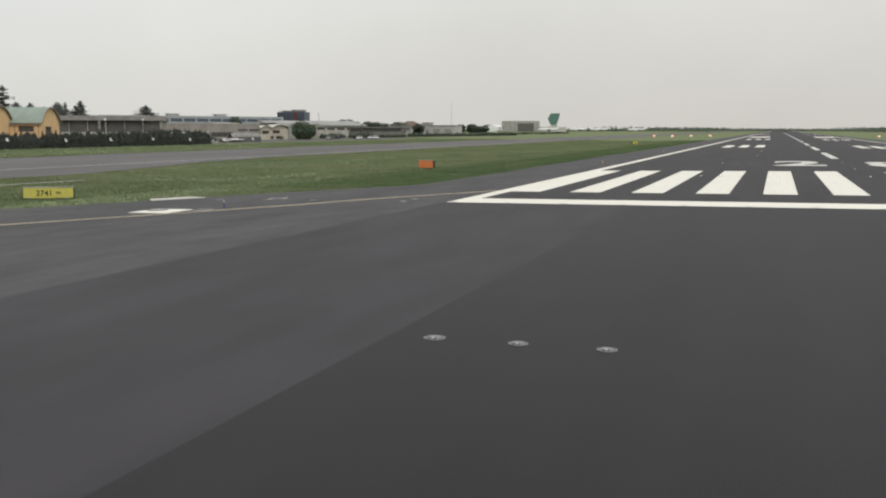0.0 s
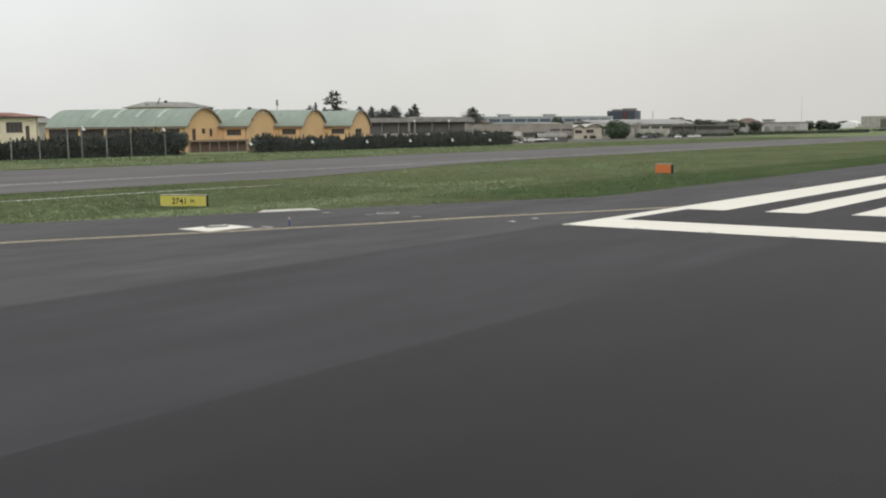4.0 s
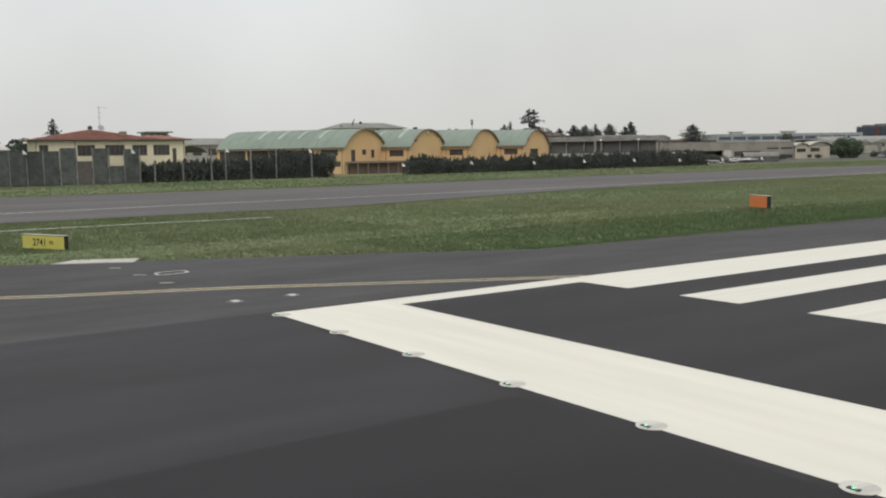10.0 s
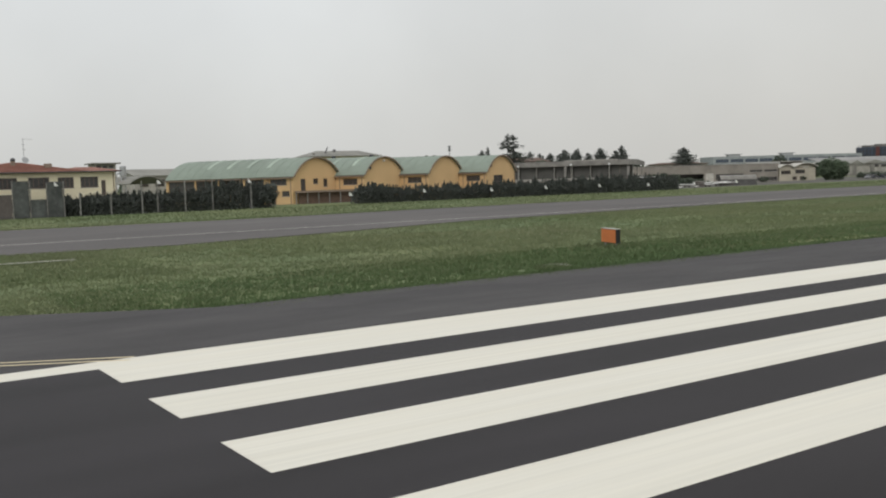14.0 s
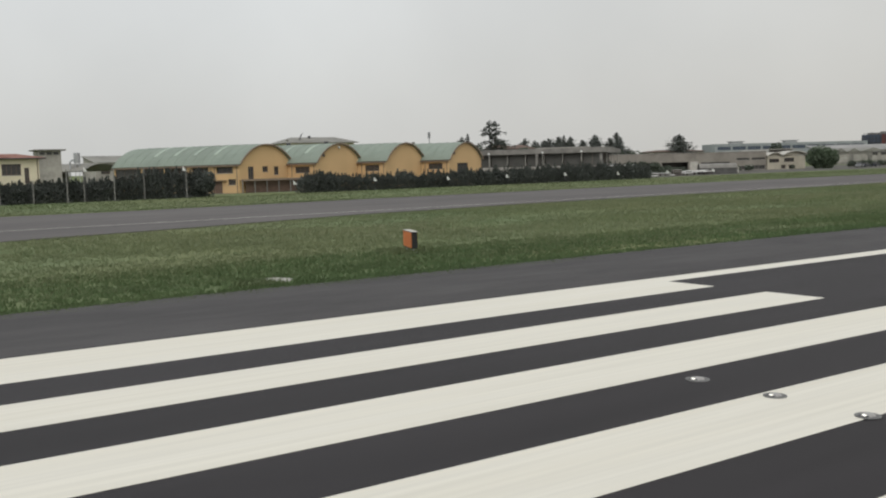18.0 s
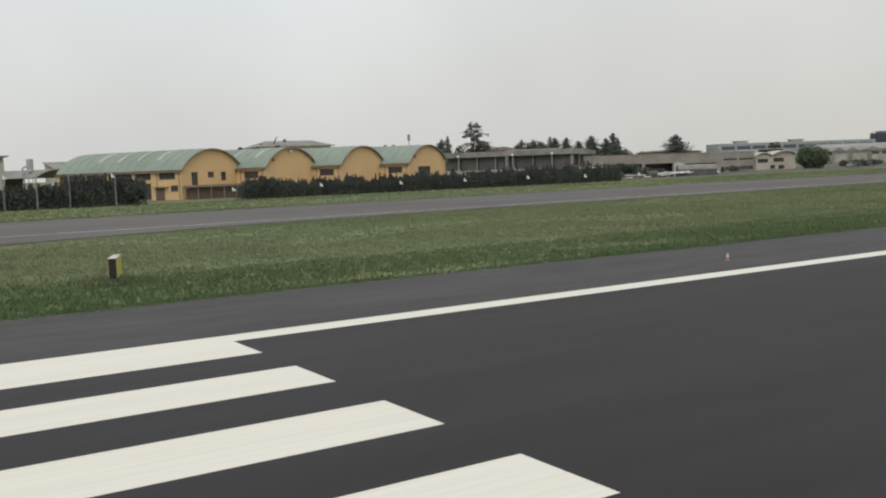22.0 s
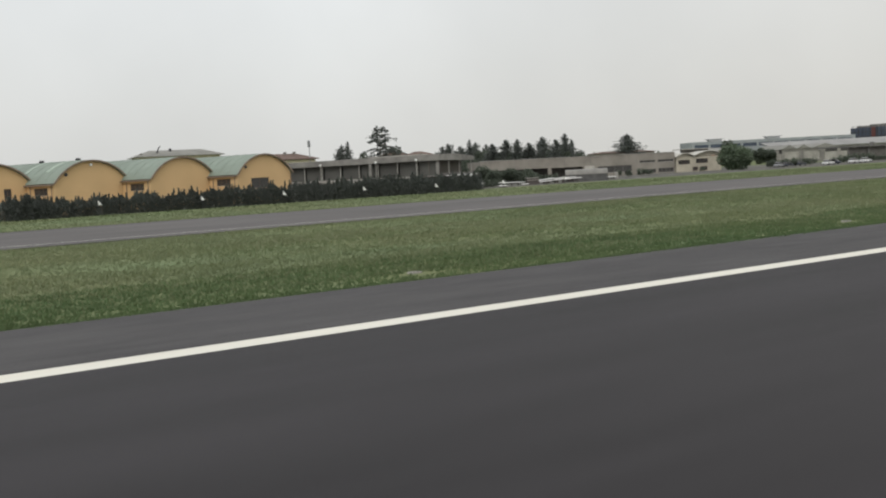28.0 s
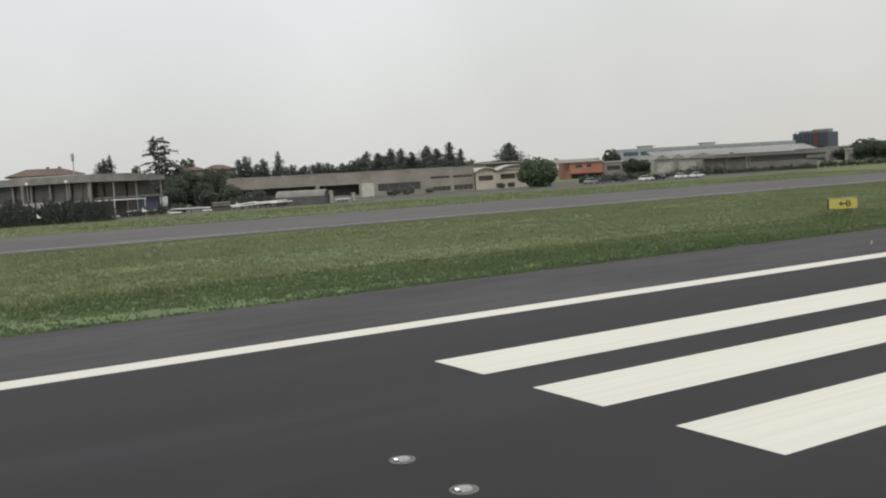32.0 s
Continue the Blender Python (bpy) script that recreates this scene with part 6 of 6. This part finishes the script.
for x, y, s, sz in ((341, 400, 1.5, 1.40), (341, 391, 1.5, 1.36), (343, 383, 1.5, 1.30), (348, 370, 1.5, 1.36), (350, 362, 1.3, 1.30), (340, 412, 1.6, 1.50), (343, 424, 1.6, 1.55), (336, 432, 1.4, 1.60), (362, 362, 1.2, 1.05), (560, 262, 1.9, 1.05), (566, 250, 1.4, 0.9), (900, 332, 1.7, 1.05), (905, 320, 2.0, 1.1), (910, 310, 1.6, 0.85), (760, 262, 1.6, 0.8), (800, 280, 1.8, 0.8), (980, 380, 2.4, 1.0), (545, 288, 1.1, 0.92), (547, 281, 1.35, 1.08), (545, 274, 1.3, 1.02), (543, 267, 1.2, 0.9)):
    copy_thing(bro, sized(x, y, x * 7 % 360, s, sz))
cr, lb = broadleaf(23, 1.9, 2.4, 0.0, 9, 420, 0.17)
bush = tree("yard_bush", sized(237.0, 195.0, 0, 1.0), cr, LEAF_BROAD, "low green bush in the yard", "bush", 1.9, "yard bushes", [], 0.06, 0.5)
for x, y, s in [(170.0, 164.5, 0.8), (172.5, 164.8, 0.75), (174.4, 165.5, 0.7), (178.5, 166.8, 0.7), (190.0, 176.0, 1.3), (193.0, 177.0, 1.5), (196.0, 178.0, 1.4), (199.0, 179.0, 1.2), (202.0, 180.0, 1.2), (204.0, 169.0, 0.9), (200.8, 168.4, 0.7), (228.5, 182, 1.1), (232.0, 181, 1.25), (241.5, 188, 0.9), (195.5, 171, 0.9), (175.5, 169.0, 1.2), (172.0, 168.5, 1.0), (178.5, 170.0, 1.1), (203.0, 171.5, 0.9), (281, 180, 1.25), (283, 180.4, 1.35), (285.4, 180, 1.3), (287.6, 180.3, 1.4), (290, 180, 1.3), (292.4, 180.5, 1.4), (294.8, 180, 1.35), (297, 180.2, 1.3), 
                (300, 180.5, 1.3), (313, 179, 1.4), (318, 180, 1.6), (324, 181, 1.7), (330, 181.5, 1.6), (262, 188, 0.9)]:
    copy_thing(bush, sized(x, y, x * 37 % 360, s))
for k in range(24):
    copy_thing(bush, sized(312 + 2.4 * k, 182.5 - 0.15 * k, k * 67 % 360, 0.95 + 0.2 * math.sin(k * 2.1)))
for k in range(60):
    copy_thing(bush, sized(369 + 2.4 * k, 177.5 - 0.25 * k, k * 71 % 360, 1.2 + 0.25 * math.sin(k * 1.7)))
for k in range(30):
    copy_thing(bush, sized(525 + 9.0 * k, 190 + 2.0 * math.sin(k), k * 53 % 360, 2.0 + 0.5 * math.sin(k * 2.3), 1.2))


def cypress(seed, height, width, n):
    rng = np.random.default_rng(seed)
    m = int(n * 0.62)
    u, an = rng.random(m), rng.random(m) * 2 * math.pi
    r = width / 2 * np.minimum(1.0, ((1 - u) * 2.4) ** 0.7 + 0.1) * rng.uniform(0.35, 1.05, m) ** 0.6
    mass = np.stack([r * np.cos(an), r * np.sin(an), u * height * 0.80], 1)
    k = n - m
    tips = rng.normal(0, width * 0.22, (5, 2))
    tall = rng.uniform(0.78, 1.0, 5)
    which = rng.integers(0, 5, k)
    v = rng.random(k)
    q = 0.30 * (1 - v) * rng.uniform(0.3, 1.0, k)
    bn = rng.random(k) * 2 * math.pi
    spikes = np.stack([tips[which, 0] + q * np.cos(bn), tips[which, 1] + q * np.sin(bn), height * tall[which] * (0.55 + 0.45 * v)], 1)
    return quads(np.concatenate([mass, spikes]), rng.uniform(0.08, 0.17, n), rng)


shrubs = [tree("cypress_shrub", sized(79.0 + 0.95 * k, 154.4, 0, 1.0), cypress(31 + k, 3.5, 2.1, 1700), LEAF_HEDGE, "dark pointed cypress shrub in a clipped row", "shrub", 3.5, "cypress row", [], 0.07) for k in range(4)]
rng = np.random.default_rng(7)
for k in range(4, 90):
    x = 79.0 + 0.95 * k
    s = rng.uniform(0.92, 1.22)
    tall = float(np.interp(x, [79, 82, 100, 120, 132, 165], [0.78, 0.86, 0.86, 0.90, 1.0, 0.98]))
    copy_thing(shrubs[int(rng.integers(0, 4))], sized(x, 154.4 + rng.normal(0, 0.15), rng.uniform(0, 360), s, s * rng.uniform(0.88, 1.12) * tall))
for x, s, tall in ((77.9, 1.35, 1.02), (79.4, 1.5, 1.16), (80.9, 1.5, 1.20), (82.4, 1.45, 1.12), (83.9, 1.3, 1.0)):
    copy_thing(shrubs[int(rng.integers(0, 4))], sized(x, 154.9, x * 91 % 360, s, tall))
for k in range(38):
    x = 25.6 + 0.92 * k
    s = rng.uniform(1.15, 1.4)
    copy_thing(shrubs[int(rng.integers(0, 4))], sized(x, 155.0 + rng.normal(0, 0.2), rng.uniform(0, 360), s, float(np.interp(x, [25, 30, 36, 48, 49.5, 54, 55.5, 60], [1.0, 1.04, 1.10, 1.14, 1.50, 1.52, 1.46, 1.42])) * rng.uniform(0.94, 1.05)))
for k in range(26):
    x = -20 + 1.3 * k
    s = rng.uniform(1.1, 1.35)
    copy_thing(shrubs[int(rng.integers(0, 4))], sized(x, 155.4, rng.uniform(0, 360), s, s * 1.02))
cr, lb = broadleaf(24, 4.9, 4.4, 0.0, 14, 1700, 0.2)
tree("hedge_bush", sized(59.4, 153.9, 0, 1.0), cr, LEAF_HEDGE, "large rounded dark bush ending the hedge", "bush", 4.9, "", [], 0.1, 0.5)

# ---- far woods on the skyline ----
rng = np.random.default_rng(40)
cs, sz = [], []
for x0, x1, y0, y1, n, h in [(1250, 1490, 505, 600, 3000, 9), (1760, 2700, 130, 330, 4500, 10), (1745, 1830, 300, 540, 1500, 11), (1500, 2700, -420, -140, 7000, 11), (700, 1500, -330, -230, 5000, 9), (2650, 2900, -200, 200, 4000, 9), (650, 1200, 520, 640, 3500, 11), (150, 650, 560, 700, 3500, 12)]:
    x, y = rng.uniform(x0, x1, n), rng.uniform(y0, y1, n)
    tops = h * (0.6 + 0.4 * np.sin(x * 0.037 + y * 0.02) * np.sin(x * 0.011 + 1.3)) * rng.uniform(0.15, 1.0, n)
    cs.append(np.stack([x, y, G + tops], 1))
    sz.append(rng.uniform(1.2, 2.6, n))
woods = part("far_woods", quads(np.concatenate(cs), np.concatenate(sz), rng), LEAF_BROAD)
tagged(woods, "far dark woods along the skyline", "woods", "", "stuff")

# ---- rough grass ----
rng = np.random.default_rng(50)


def blades(n, x0, x1, y0, y1, tall, wide, bias=1.0, clump=0.0):
    """Tufts of three bent blades each over a stretch of the field."""
    x = rng.uniform(x0, x1, n)
    y = y0 + (y1 - y0) * rng.random(n) ** bias
    if clump:
        wave = np.sin(x * 0.31 + 2.1 * np.sin(y * 0.37)) + np.sin(y * 0.53 + 1.6 * np.sin(x * 0.17 + 1.0)) + 0.8 * np.sin(x * 0.083 + y * 0.21)
        pick = wave + rng.normal(0, 0.5, n) > clump
        x, y = x[pick], y[pick]
        n = len(x)
    edge = np.interp(y, [f[0] for f in flare], [f[1] for f in flare])
    low = np.interp(x, [e[0] for e in near_edge], [e[1] for e in near_edge])
    high = np.interp(x, [e[0] for e in far_edge], [e[1] for e in far_edge])
    keep = ((x > edge + 0.4) & (y < low + 0.2)) | (y > high - 0.2)
    for px, py, pr in ((21.75, 32.4, 0.62), (80.9, 32.7, 0.8), (108.3, 33.1, 0.8)):
        keep &= ((x - px) / pr) ** 2 + ((y - py) / pr) ** 2 > rng.uniform(0.6, 1.4, len(x))
    x, y = x[keep], y[keep]
    n = len(x)
    patch = 0.65 + 0.35 * np.sin(x * 0.11 + 1.7 * np.sin(y * 0.13)) * np.sin(y * 0.19 + 0.9 * np.sin(x * 0.07))
    out = []
    for _ in range(3):
        an = rng.uniform(0, 2 * math.pi, n)
        h = tall * patch * rng.uniform(0.5, 1.2, n)
        lean = h * rng.uniform(0.7, 1.7, n)
        z = np.array([gz(v) for v in y]) - 0.08
        bx, by = x + rng.normal(0, 0.12, n), y + rng.normal(0, 0.12, n)
        dx, dy = np.cos(an), np.sin(an)
        out.append(np.stack([np.stack([bx - dy * wide, by + dx * wide, z], 1), np.stack([bx + dy * wide, by - dx * wide, z], 1),
                             np.stack([bx + dx * lean, by + dy * lean, z + 0.05 + h], 1)], 1)[:, ::-1])
    return np.concatenate(out).reshape(-1, 3)


v = np.concatenate([blades(1600, 6, 34, 28.95, 30.1, 0.08, 0.035), blades(9000, -60, 330, 111.0, 113.0, 0.16, 0.05), blades(230, 29.9, 32.3, 37.5, 40.8, 0.28, 0.028), blades(260, -11.2, -7.6, 46.0, 50.4, 0.24, 0.028), blades(260, 20.2, 21.4, 31.2, 32.1, 0.2, 0.03), blades(420, 187.8, 192.2, 39.6, 43.0, 0.32, 0.03), blades(140000, -30, 300, 33.0, 80, 0.095, 0.040, 1.15), blades(5000, -30, 4, 30.05, 40, 0.095, 0.04), blades(34000, -30, 330, 105.5, 152, 0.16, 0.06), blades(22000, -60, 10, 46, 73, 0.15, 0.045)])
grass = part("grass", (v.tolist(), np.arange(len(v)).reshape(-1, 3).tolist()), GRASS_BLADES)
tagged(grass, "rough uncut green grass between runway and taxiway", "grass", "", "stuff")

v = np.concatenate([blades(130000, -10, 300, 38, 80, 0.19, 0.022, 0.9, -0.6), blades(16000, -10, 300, 38, 62, 0.28, 0.018, 1.0, 0.9)])
seed = part("seeding_grass", (v.tolist(), np.arange(len(v)).reshape(-1, 3).tolist()), GRASS_SEED)
tagged(seed, "pale seeding grass stalks standing in patches", "grass", "", "stuff")
v = np.concatenate([blades(70000, 2, 290, 30.05, 41, 0.13, 0.034, 1.3, -1.6), blades(5000, 2, 260, 29.2, 30.3, 0.12, 0.03, 0.5, 0.7), blades(12000, -20, 280, 29.75, 31.0, 0.11, 0.033)])
lush = part("lush_grass", (v.tolist(), np.arange(len(v)).reshape(-1, 3).tolist()), GRASS_LUSH)
tagged(lush, "lush green tufts along the asphalt edge", "grass", "", "stuff")
